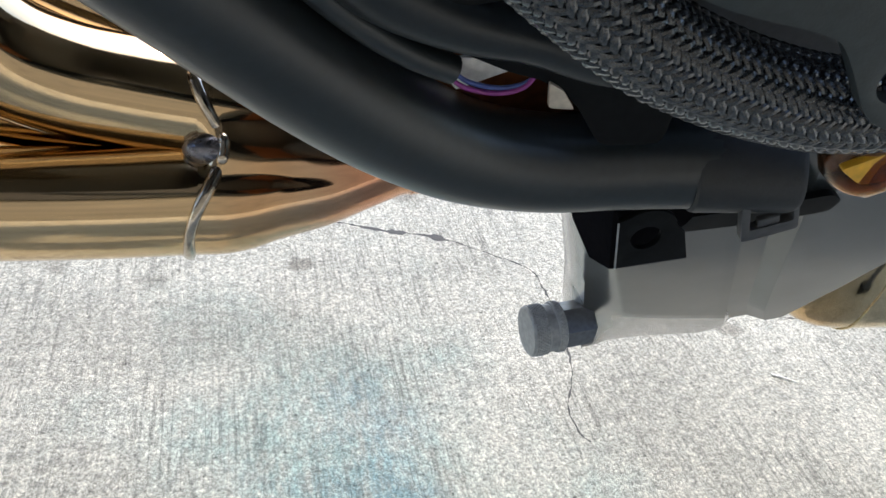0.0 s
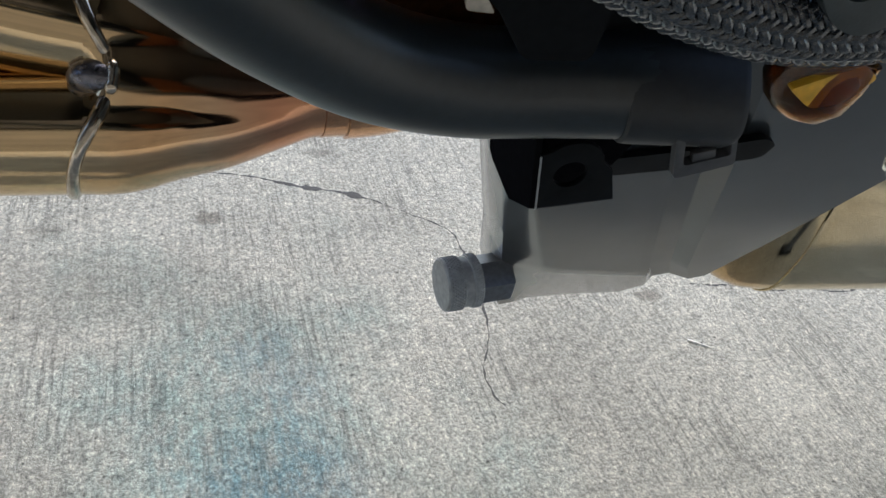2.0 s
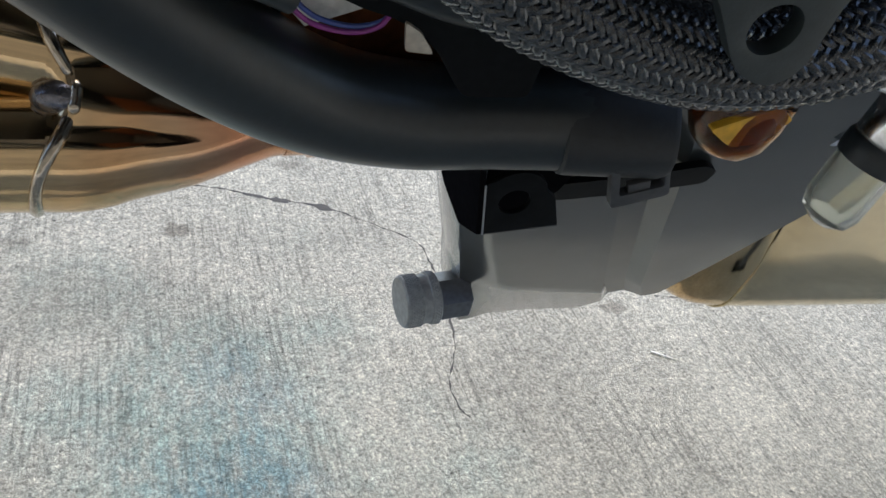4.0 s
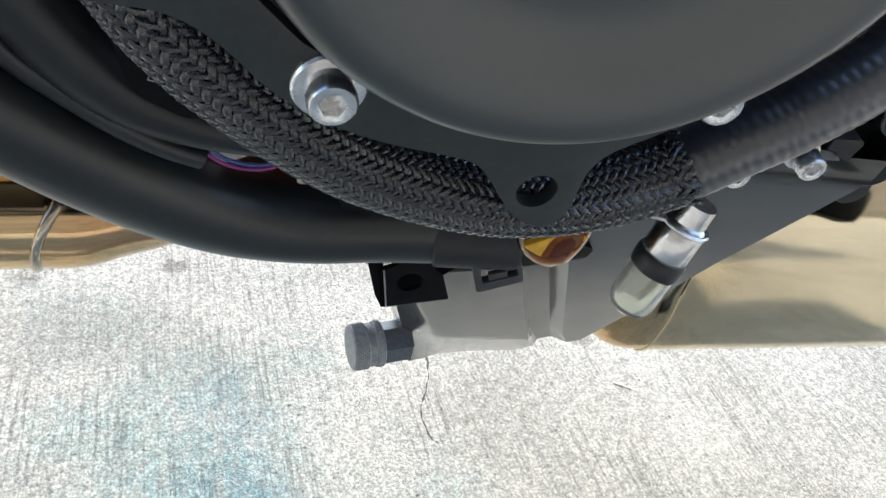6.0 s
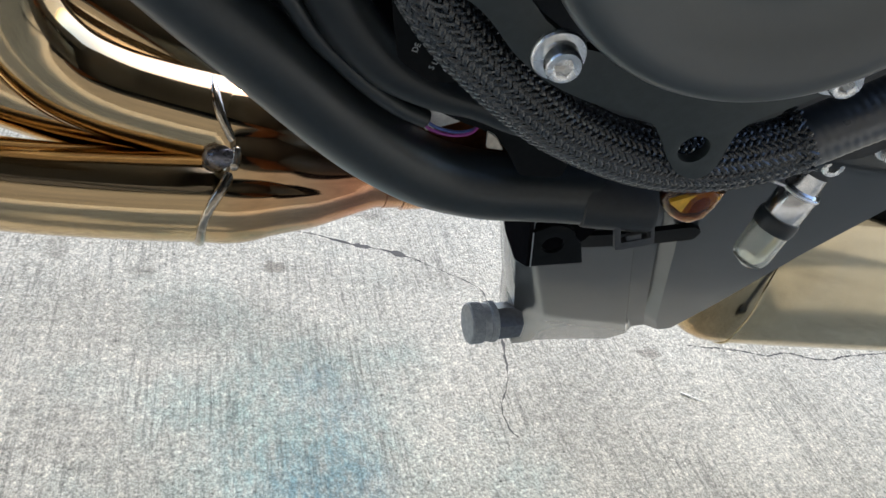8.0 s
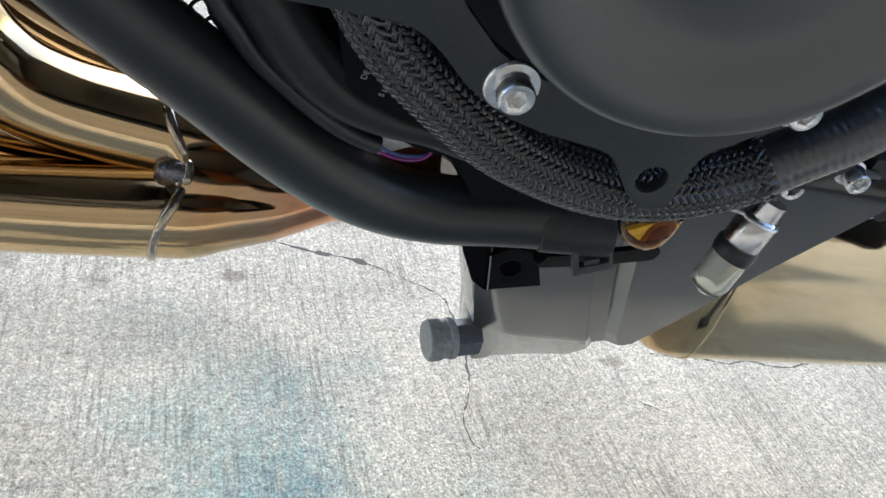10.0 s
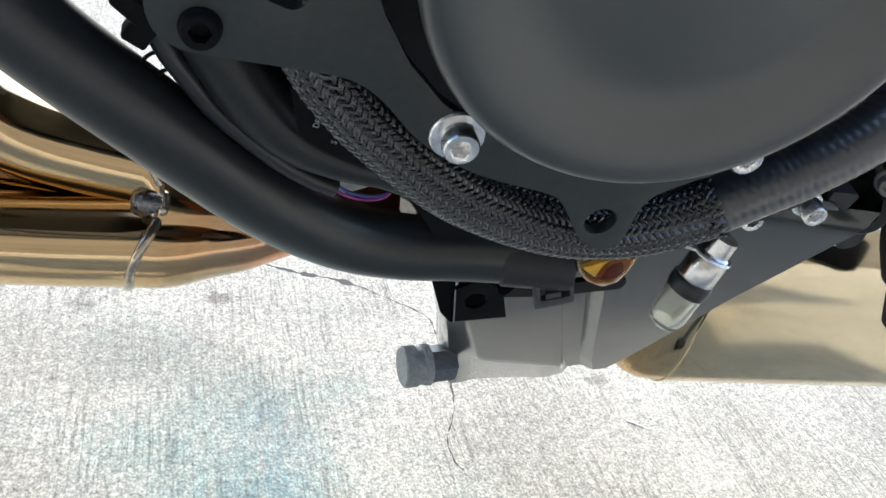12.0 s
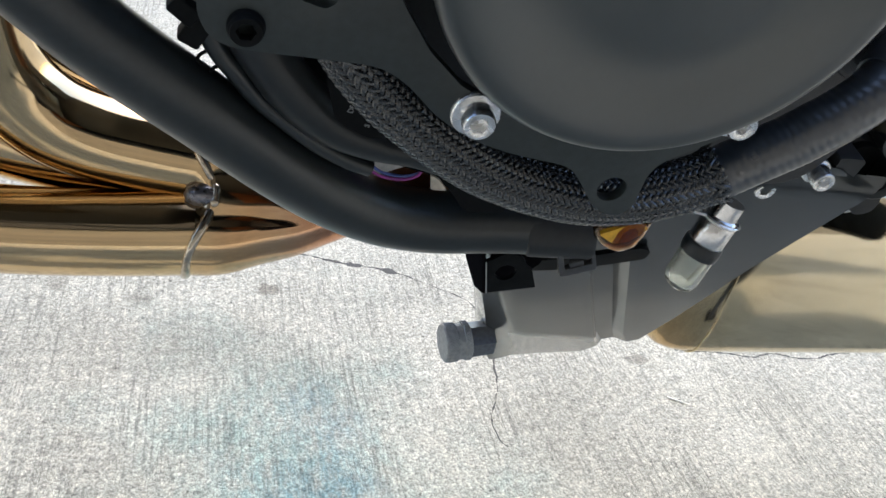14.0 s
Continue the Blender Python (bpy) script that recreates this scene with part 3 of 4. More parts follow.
def inner_lines():
    fat = [(-0.004, 0.075, -0.046), (0.004, 0.040, -0.042), (0.0125, 0.018, -0.038), (0.0207, 0.0055, -0.037), (0.0277, -0.0035, -0.037), (0.040, -0.0146, -0.037), (0.056, -0.0215, -0.037), (0.0722, -0.0250, -0.037), (0.0883, -0.0300, -0.038), (0.11, -0.036, -0.045)]
    part("radiator_hose", sweep(fat, lambda s, a: 0.0086 - 0.0032 * min(1.0, max(0.0, (s - 0.5) / 0.25)), 24, 60), "rubber", motorcycle, "broad smooth black rubber hose")
    cable = [(-0.010, 0.050, -0.036), (-0.004, 0.026, -0.035), (0.0028, 0.0115, -0.035), (0.0088, 0.0035, -0.035), (0.0161, -0.0062, -0.036), (0.0243, -0.0140, -0.037), (0.0365, -0.0240, -0.038), (0.0475, -0.0310, -0.039), (0.0570, -0.0352, -0.040)]
    c = part("cable_sheath", sweep(cable, 0.0031, 16, 50), "tube", motorcycle, "thin black cable sheath with bare wires")
    loop = [(0.0580, -0.0445, -0.053), (0.0640, -0.0490, -0.053), (0.0720, -0.0505, -0.053), (0.0780, -0.0477, -0.052), (0.0800, -0.0415, -0.051)]
    part("wire", sweep(loop, 0.0006, 8, 24), "purple", c, "purple wire")
    part("wire", sweep([(u + 0.0008, v + 0.0012, d - 0.0005) for u, v, d in loop], 0.0006, 8, 24), "blue", c, "blue wire")
    part("wire_tag", slab([(0.0618, -0.0447), (0.0606, -0.0500), (0.0640, -0.0535), (0.0755, -0.0478), (0.0680, -0.0445)], -0.0590, -0.0580), "white", c, "small white tag")
    k = part("wire_clip", box((0.009, 0.006, 0.006), Matrix.Translation((-0.0062, 0.0258, -0.031)) @ Matrix.Rotation(-0.7, 4, "Z"), 0.001), "black", c, "black cable clip with small teeth")
    part("plug_socket", box((0.007, 0.010, 0.007), Matrix.Translation((-0.0030, 0.0190, -0.0325)) @ Matrix.Rotation(-0.5, 4, "Z"), 0.001), "black", c, "small black plug socket")
    for hook in ([(0.0040, 0.0090, -0.0365), (0.0000, 0.0085, -0.0365), (-0.0022, 0.0060, -0.0365), (-0.0010, 0.0040, -0.0365)], [(0.0060, 0.0040, -0.0370), (0.0030, 0.0030, -0.0370), (0.0014, 0.0010, -0.0370)]):
        part("wire_hook", sweep(hook, 0.0006, 8, 16), "black", c)
    # printed lines on the hose behind the sleeve
    for words, at, turn in (("DE", (0.0452, -0.0012, -0.0263), 1.35), ("S L'UTI", (0.0520, -0.0042, -0.0263), 1.25), ("DES", (0.0560, -0.0060, -0.0263), 1.2)):
        fc = bpy.data.curves.new("print", "FONT")
        fc.body, fc.size, fc.extrude = words, 0.0025, 0.00005
        fc.align_x = "CENTER"
        fc.materials.append(MAT["alloy"])
        hang(new("print", fc), c, "white printed letters", Matrix.Translation(at) @ Matrix.Rotation(turn, 4, "Z"))
    part("label_strip", slab(rounded([(0.034, 0.014), (0.040, -0.006), (0.052, -0.0125), (0.062, -0.010), (0.062, 0.002), (0.05, 0.010)], 0.003, 3), -0.0275, -0.0266), "black", c, "black printed strip")


inner_lines()


def inner_shield():
    left = [(-0.008, 0.028), (0.004, 0.030), (0.020, 0.040), (0.05, 0.02), (0.062, -0.030), (0.0625, -0.051), (0.045, -0.060), (0.025, -0.037), (0.004, -0.012)]
    right = [(0.0945, -0.032), (0.0985, -0.060), (0.12, -0.072), (0.145, -0.066), (0.145, -0.030)]
    sh = part("inner_shield", slab(rounded(left, 0.003, 3), -0.0635, -0.0610), "black", motorcycle, "black shield behind the hoses")
    part("shield_top", slab(rounded([(0.058, -0.022), (0.060, -0.0375), (0.0735, -0.0427), (0.081, -0.0443), (0.0905, -0.0505), (0.100, -0.063), (0.116, -0.062), (0.116, -0.026)], 0.003, 3), -0.052, -0.050), "black", sh)
    part("clip", slab(rounded([(0.0822, -0.0440), (0.0836, -0.0510), (0.0900, -0.0512), (0.0861, -0.0462)], 0.001, 3), -0.0498, -0.0486), "cream", sh, "small cream plastic clip")
    # added plate: covers the link pipe's sun reflection with a dim copper brown
    part("gap_plate", slab(rounded([(0.040, -0.030), (0.064, -0.090), (0.112, -0.090), (0.120, -0.045)], 0.004, 3), -0.0770, -0.0755), "copper", sh, "added copper-brown plate that hides the bright link pipe")
    part("shield_tail", slab(rounded(right, 0.003, 3), -0.0635, -0.0610), "black", sh)


inner_shield()


# ---- bracket, strap and buckle ----
def hanger_bracket():
    left = [(0.1255, -0.1205), (0.1475, -0.1160), (0.1430, -0.1052)]
    arch = [(0.1309 + 0.0088 * math.cos(a), -0.1040 + 0.0080 * math.sin(a)) for a in [radians(10 + 17 * k) for k in range(9)]]
    tab = left + arch + [(0.1206, -0.1010)]
    b = part("hanger_bracket", slab(tab, -0.0635, -0.0615, holes=[circle(0.1312, -0.1073, 0.0046, 28)], bevel=0.0003), "black", motorcycle, "black steel bracket with a hole")
    side = [(-0.0616, -0.1205), (-0.0810, -0.1362), (-0.1010, -0.1388), (-0.1050, -0.1375), (-0.1050, -0.088), (-0.0616, -0.088)]
    m = Matrix(((0, -0.244, 1, -0.0294), (0, 1, 0, 0), (1, 0, 0, 0), (0, 0, 0, 1)))
    part("side_web", slab(side, 0.1236, 0.1254, m=m), "matt", b)
    # black sheet added behind the hole so that its inside stays dark
    part("hole_backing", slab([(0.1290, -0.112), (0.1320, -0.1280), (0.1440, -0.1275), (0.1530, -0.1165), (0.1560, -0.1085), (0.160, -0.088), (0.1270, -0.088)], -0.0785, -0.0765), "matt", b)
    part("top_web", box((0.026, 0.004, 0.016), Matrix.Translation((0.136, -0.0895, -0.0690)), 0.0008), "black", b)
    # thin paler strips follow the cut edges
    part("edge_strip", sweep([(0.1257, -0.1203, -0.0617), (0.1366, -0.1181, -0.0617), (0.1473, -0.1159, -0.0617)], 0.00030, 6, 20), "buckle", b, "thin pale grey strip along the edge")
    part("edge_strip", sweep([(0.1208, -0.1012, -0.0616), (0.1231, -0.1105, -0.0616), (0.1255, -0.1203, -0.0616)], 0.00032, 6, 20), "alloy", b, "thin pale grey strip along the edge")
    part("edge_strip", sweep([(0.1255, -0.1205, -0.0618), (0.1274, -0.1285, -0.0715), (0.1293, -0.1361, -0.0810)], 0.00030, 6, 20), "alloy", b, "thin pale grey strip along the edge")
    strap = rounded([(0.1500, -0.128), (0.1628, -0.1259), (0.1854, -0.1188), (0.2054, -0.1098), (0.2115, -0.1128), (0.2123, -0.1213), (0.1915, -0.1301), (0.168, -0.1368), (0.152, -0.139)], 0.0022, 4)
    part("strap", slab(strap, lambda u, v: -0.0641 + 0.37 * (v + 0.05), lambda u, v: -0.0610 + 0.37 * (v + 0.05)), "black", b, "black strap behind the pipe end")
    frame = [(0.1400, -0.0745), (0.1452, -0.0883), (0.1597, -0.0825), (0.1545, -0.0700)]
    hole = [(0.1428, -0.0756), (0.1459, -0.0838), (0.1570, -0.0796), (0.1533, -0.0716)]
    k = part("buckle", slab(rounded(frame, 0.0012, 3), -0.0440, -0.0410, holes=[rounded(hole, 0.001, 3)], bevel=0.0004), "buckle", motorcycle, "grey plastic strap buckle")
    part("tongue", box((0.006, 0.003, 0.002), Matrix.Translation((0.1505, -0.0808, -0.0425)) @ Matrix.Rotation(0.35, 4, "Z"), 0.0004), "buckle", k)


hanger_bracket()


def amber_cup():
    m = aim((0.1525, -0.0389, -0.0277), (0.1485, -0.0564, -0.0252))
    prof = [(0.0100, -0.002), (0.0101, 0.004), (0.0092, 0.0095), (0.0068, 0.0132), (0.0035, 0.0150), (0.0, 0.0155), (0.0, 0.0147), (0.0032, 0.0141), (0.0062, 0.0124), (0.0084, 0.0090), (0.0093, 0.004), (0.0092, -0.002), (0.0100, -0.002)]
    c = part("reflector_cup", lathe(prof, 32, m=m), "amber", motorcycle, "amber translucent plastic cup")
    part("reflector_face", slab(rounded([(0.1400, -0.0424), (0.1530, -0.0354), (0.1580, -0.0384), (0.1525, -0.0449), (0.1465, -0.0464)], 0.0012, 3), -0.0205, -0.0185, bevel=0.0004), "yellow", c, "bright yellow rim")


amber_cup()


# ---- sump ----
def side_depth(u, v):
    return -0.0645 - 0.37 * max(0.0, -0.05 - v)


# folds, ribs and edges of the side wall: u, v and offset from its plane at the top, the shoulder, the crease and the lower edge
SUMP_LINES = [
    ((0.0930, -0.057, -0.020), (0.1375, -0.157, -0.022), (0.1655, -0.2275, -0.022), (0.1790, -0.2680, -0.0220)),
    ((0.0925, -0.052, -0.014), (0.1370, -0.152, -0.015), (0.1680, -0.2310, -0.016), (0.1835, -0.2800, -0.0120)),
    ((0.0935, -0.047, -0.008), (0.1375, -0.147, -0.008), (0.1715, -0.2360, -0.010), (0.1901, -0.2896, -0.0068)),
    ((0.0945, -0.044, -0.006), (0.1382, -0.144, -0.0055), (0.1760, -0.2330, -0.0068), (0.1990, -0.2930, -0.0095)),
    ((0.0955, -0.041, -0.002), (0.1388, -0.141, -0.0018), (0.1815, -0.2290, -0.0020), (0.2118, -0.2990, -0.0150)),
    ((0.0970, -0.040, 0), (0.1405, -0.140, 0), (0.1842, -0.2272, 0), (0.2150, -0.3000, -0.0155)),
    ((0.1020, -0.040, 0), (0.1450, -0.140, 0), (0.1890, -0.2288, 0.0004), (0.2195, -0.2985, -0.0155)),
    ((0.1150, -0.040, 0), (0.1570, -0.140, 0), (0.1990, -0.2302, 0.0004), (0.2285, -0.2955, -0.0153)),
    ((0.1250, -0.040, 0), (0.1680, -0.140, 0), (0.2100, -0.2315, 0.0004), (0.2380, -0.2920, -0.0143)),
    ((0.1420, -0.040, 0), (0.1860, -0.140, 0), (0.2330, -0.2338, 0.0002), (0.2515, -0.2793, -0.0096)),
    ((0.1480, -0.040, 0), (0.1925, -0.140, 0.0006), (0.2378, -0.2342, 0.0004), (0.2504, -0.2557, -0.0036)),
    ((0.1505, -0.040, -0.004), (0.1965, -0.1415, -0.0070), (0.2415, -0.2350, -0.0060), (0.2515, -0.2490, -0.0060)),
    ((0.1620, -0.040, -0.004), (0.2080, -0.1400, -0.0070), (0.2502, -0.2305, -0.0060), (0.2582, -0.2452, -0.0060)),
    ((0.1670, -0.040, 0), (0.2140, -0.1385, 0), (0.2540, -0.2270, 0), (0.2625, -0.2400, 0)),
    ((0.1900, -0.040, 0), (0.2250, -0.1370, 0), (0.2600, -0.2200, 0), (0.2655, -0.2385, 0)),
    ((0.2880, -0.040, 0.004), (0.2790, -0.1300, 0.001), (0.2745, -0.2000, 0), (0.2690, -0.2361, 0)),
    ((0.2940, -0.040, -0.004), (0.2845, -0.1300, -0.010), (0.2800, -0.2000, -0.012), (0.2730, -0.2400, -0.012)),
]


def sump():
    """A cast pan: a side wall with a folded front gusset, a broad rib and a lower band turned under."""
    bm = bmesh.new()
    rows = []
    for k, count in ((0, 10), (1, 22), (2, 16)):
        for n in range(count + (k == 2)):
            t = n / count
            keys = [Vector(line[k]).lerp(Vector(line[k + 1]), t) for line in SUMP_LINES]
            if k == 2:      # the lower band rolls under
                for key, line in zip(keys, SUMP_LINES):
                    key.z = line[2][2] + (line[3][2] - line[2][2]) * (0.85 * t + 0.15 * t * t)
            row = []
            for a, b in zip(keys, keys[1:]):
                row += [a.lerp(b, i / 3) for i in range(3)]
            row.append(keys[-1])
            rows.append([bm.verts.new((p.x, p.y, side_depth(p.x, p.y) + p.z)) for p in row])
    for a, b in zip(rows, rows[1:]):
        for c in range(len(a) - 1):
            bm.faces.new((a[c], b[c], b[c + 1], a[c + 1]))
    # the walls run back from the rim of the side wall
    rim = [row[0] for row in rows] + rows[-1][1:] + [row[-1] for row in rows[-2::-1]]
    back = [bm.verts.new((q.co.x, q.co.y, q.co.z - 0.012)) for q in rim]
    deep = [bm.verts.new((q.co.x + 0.062 * (1 - step(0.15, 0.27, q.co.x)), q.co.y + 0.012, q.co.z - 0.012 - 0.12 + 0.05 * step(0.24, 0.27, q.co.x))) for q in rim]
    for i in range(len(rim) - 1):
        bm.faces.new((rim[i], rim[i + 1], back[i + 1], back[i]))
        bm.faces.new((back[i], back[i + 1], deep[i + 1], deep[i]))
    bm.faces.new(deep)
    s = part("sump", bm, "sump", motorcycle, "grey painted cast oil sump")
    part("flange", slab(rounded([(0.165, -0.046), (0.2, -0.056), (0.25, -0.058), (0.268, -0.066), (0.277, -0.062), (0.277, -0.05), (0.262, -0.036), (0.165, -0.032)], 0.004, 3), -0.12, lambda u, v: -0.0590 + 0.72 * min(0.0, v + 0.0385), bevel=0.0012), "sump", s)
    bolt = part("bolt", socket_bolt(0.0062, 0.0048, 0.009), "zinc", s, "zinc-plated socket bolt", Matrix.Translation((0.2500, -0.0385, -0.0605)))
    again(bolt, "bolt", s, Matrix.Translation((0.2362, -0.0548, -0.0730)), "zinc-plated socket bolt")
    part("boss", sweep([(0.2375, -0.0570, -0.0760), (0.2440, -0.0900, -0.0830)], 0.0056, 18, 8), "sump", s)
    part("boss_pin", sweep([(0.2438, -0.0890, -0.0828), (0.2452, -0.0950, -0.0843)], 0.0044, 14, 6), "zinc", s, "bright pin end")
    # dark patch laid on the flange in place of a shaded hollow
    hollow_patch = rounded([(0.2560, -0.0300), (0.2690, -0.0300), (0.2720, -0.0460), (0.2640, -0.0500)], 0.002, 3)
    part("hollow_patch", slab(hollow_patch, -0.0720, lambda u, v: -0.0580 + 0.72 * min(0.0, v + 0.0385)), "crank", s, "dark patch for the shaded hollow round the bolt")
    return s


sump()


def drain_valve():
    m = aim((0.1780, -0.2482, -0.1445), (0.1380, -0.2517, -0.1400))
    v = part("drain_valve", lathe([(0.0, 0.0), (0.0100, 0.0), (0.0108, 0.0008), (0.0108, 0.0148), (0.0100, 0.0156), (0.0, 0.0156)], 6, m=m), "alloy_dark", motorcycle, "dark hexagonal drain valve", smooth=False)
    prof = [(0.0, 0.015), (0.0110, 0.015), (0.0118, 0.0156), (0.0118, 0.0192), (0.0112, 0.0197), (0.0112, 0.0232), (0.0118, 0.0237), (0.0118, 0.0308), (0.0110, 0.0316), (0.0, 0.0316)]
    cap = part("knurled_cap", lathe(prof, 48, m=m), "alloy", v, "grey knurled metal cap")
    # diamond knurl: small pyramids in two bands
    bm = bmesh.new()
    for z0, rows in ((0.0160, 3), (0.0242, 6)):
        for row in range(rows):
            for k in range(44):
                a = 2 * math.pi * (k + 0.5 * (row % 2)) / 44
                z = z0 + row * 0.00105
                w, h, r = math.pi / 44 * 0.95, 0.00085, 0.01178
                ring = [Vector((r * math.cos(a + dx * w), r * math.sin(a + dx * w), z + dz * h)) for dx, dz in ((-1, 0), (0, -1), (1, 0), (0, 1))]
                tip = bm.verts.new(m @ Vector(((r + 0.00045) * math.cos(a), (r + 0.00045) * math.sin(a), z)))
                vs = [bm.verts.new(m @ q) for q in ring]
                for i in range(4):
                    bm.faces.new((vs[i], vs[(i + 1) % 4], tip))
    part("knurling", bm, "alloy", cap, smooth=False)


drain_valve()


def drain_vial():
    tip, top = Vector((0.1762, -0.0615, -0.0125)), Vector((0.1850, -0.0212, -0.0180))
    m = aim(tip, top)
    prof = [(0.0, 0.0), (0.0033, 0.0004), (0.0057, 0.002), (0.0068, 0.005), (0.0068, 0.0225), (0.0057, 0.0225), (0.0055, 0.006), (0.0042, 0.003), (0.0, 0.0018)]
    v = part("drain_vial", lathe(prof, 32, m=m), "glass", motorcycle, "clear plastic drain tube end")
    part("band", lathe([(0.0057, 0.0165), (0.0073, 0.0165), (0.0075, 0.018), (0.0075, 0.021), (0.0070, 0.022), (0.0057, 0.022)], 32, m=m), "rubber", v, "black rubber band")
    part("collar", lathe([(0.0, 0.022), (0.0066, 0.022), (0.0068, 0.023), (0.0068, 0.032), (0.0060, 0.0335), (0.0053, 0.034), (0.0051, 0.040), (0.0, 0.040)], 32, m=m), "nickel", v, "bright metal collar")
    ring = [m @ Vector((0.0068 * math.cos(a), 0.0068 * math.sin(a), 0.0325)) for a in [2 * math.pi * k / 20 for k in range(21)]]
    part("wire_clamp", sweep(ring + [m @ Vector((0.0125, 0.0, 0.0325))], 0.0006, 8, 60), "zinc", v, "wire hose clamp")


drain_vial()


# ---- exhaust ----
def exhaust():
    P1 = [(-0.24, -0.12, -0.195), (-0.215, -0.19, -0.204), (-0.17, -0.231, -0.212), (-0.11, -0.2410, -0.216), (-0.05, -0.242, -0.217), (0.006, -0.240, -0.218)]
    P2 = [(-0.118, 0.06, -0.240), (-0.118, -0.06, -0.248), (-0.115, -0.125, -0.250), (-0.105, -0.160, -0.252), (-0.085, -0.184, -0.252), (-0.060, -0.197, -0.252), (-0.030, -0.204, -0.251), (0.006, -0.209, -0.249)]
    P3 = [(-0.172, 0.06, -0.244), (-0.170, -0.08, -0.249), (-0.162, -0.150, -0.253), (-0.138, -0.190, -0.256), (-0.095, -0.215, -0.260), (-0.050, -0.226, -0.260), (0.0, -0.228, -0.256)]
    e = part("exhaust", sweep(P1, 0.0262, 40, 50), "gold", motorcycle, "polished gold-tinted steel exhaust with weld seams")
    part("header_pipe", sweep(P2, 0.0265, 40, 60), "gold", e)
    part("header_pipe", sweep(P3, lambda s, a: 0.0248 - 0.004 * step(0.5, 0.95, s), 40, 50), "gold", e)
    P4 = [(-0.215, 0.046, -0.300), (-0.195, -0.072, -0.302), (-0.135, -0.138, -0.305), (-0.073, -0.180, -0.306), (-0.033, -0.205, -0.306), (-0.003, -0.226, -0.304), (0.020, -0.238, -0.295)]
    part("header_pipe", sweep(P4, 0.0280, 36, 50), "gold", e, "inner header pipe behind the others")

    COLL, HALF, R1 = 45, 0.0219, 0.0266

    def union(a):
        """The outline of the two joined pipes at an angle from their common axis."""
        return HALF * abs(math.cos(a)) + math.sqrt(max(0.0, R1 ** 2 - (HALF * math.sin(a)) ** 2))

    def cone(share, a):
        k = 1 - step(0.05, 0.98, share)
        fill = step(0.0, 0.09, share)
        r = union(a - radians(COLL))
        oval = 0.0478 * 0.0262 / math.hypot(0.0262 * math.cos(a - radians(COLL)), 0.0478 * math.sin(a - radians(COLL)))
        return 0.0208 * (1 - k) + k * (r * (1 - fill) + max(r, oval) * fill)

    part("collector", sweep([(0.0, -0.2245, -0.2335), (0.03, -0.2245, -0.2335), (0.06, -0.2265, -0.2335), (0.095, -0.2245, -0.236), (0.11, -0.2245, -0.237)], cone, 64, 60), "gold", e, "copper-tinted collector cone")
    part("link_pipe", sweep([(0.100, -0.2243, -0.236), (0.125, -0.2220, -0.238), (0.155, -0.2110, -0.238), (0.200, -0.1960, -0.232), (0.250, -0.1900, -0.220), (0.310, -0.2000, -0.200)], 0.0217, 36, 40), "gold", e)
    part("coupling", sweep([(0.111, -0.2240, -0.237), (0.125, -0.2222, -0.238), (0.138, -0.2180, -0.238)], 0.0229, 36, 10), "gold", e, "slip joint collar")

    # weld bead round the mouth of the collector
    bead = bmesh.new()
    ring = []
    for k in range(72):
        a = 2 * math.pi * k / 72
        c = math.cos(a - radians(COLL + 90)) ** 2
        r = max(union(a - radians(COLL)), 0.0262 * step(0.75, 0.97, c)) - 0.0010
        ring.append(Vector((-0.005 + 0.017 * c ** 1.5 + 0.0005 * math.sin(7 * a), -0.2245 + r * math.sin(a), -0.2335 - r * math.cos(a))))
    sweep(ring + [ring[0]], lambda s, a: 0.0030 + 0.00003 * math.sin(s * 2 * math.pi * 40) + 0.0003 * math.sin(s * 2 * math.pi * 5), 12, 420, bm=bead)
    weld = part("weld_bead", bead, "bead", e, "silvery weld bead")
    rise = Vector((0.0, -math.sin(radians(COLL + 90)), math.cos(radians(COLL + 90))))
    for side in (1, -1):
        blob = lathe([(abs(math.cos(0.1 * math.pi * k / 2)), math.sin(0.1 * math.pi * k / 2)) for k in range(-10, 11)], 24,
                     m=Matrix.Translation(Vector((0.0060, -0.2245, -0.2335)) - rise * side * 0.0180) @ Matrix.Rotation(radians(COLL), 4, "X") @ Matrix.Diagonal((0.0130, 0.0095, 0.0082, 1)))
        part("weld_fill", blob, "weld", weld, "grey weld metal in the crease")
    section = [(-0.100, -0.30), (-0.106, -0.245), (-0.115, -0.200), (-0.127, -0.172), (-0.143, -0.1555), (-0.163, -0.1455), (-0.185, -0.1390), (-0.208, -0.1358), (-0.231, -0.1345), (-0.246, -0.1362), (-0.2565, -0.1410), (-0.2640, -0.1500), (-0.2685, -0.1660), (-0.270, -0.20), (-0.270, -0.30), (-0.20, -0.33)]
    outline = [(q.x, q.y) for q in smooth_path([(v, d, 0) for v, d in section], 72)]
    body = bmesh.new()
    rows = []
    for u, k in ((0.2780, 0.30), (0.2785, 0.50), (0.2805, 0.66), (0.2835, 0.78), (0.288, 0.87), (0.2945, 0.94), (0.3030, 0.98), (0.316, 1.0), (0.36, 1.003), (0.42, 1.003), (0.50, 1.0), (0.75, 1.0)):
        rows.append([body.verts.new((u, -0.205 + (v + 0.205) * k, -0.215 + (d + 0.215) * k)) for v, d in outline])
    for a, b in zip(rows, rows[1:]):
        for n in range(len(outline)):
            body.faces.new((a[n - 1], a[n], b[n], b[n - 1]))
    body.faces.new(rows[0])
    body.faces.new(rows[-1])
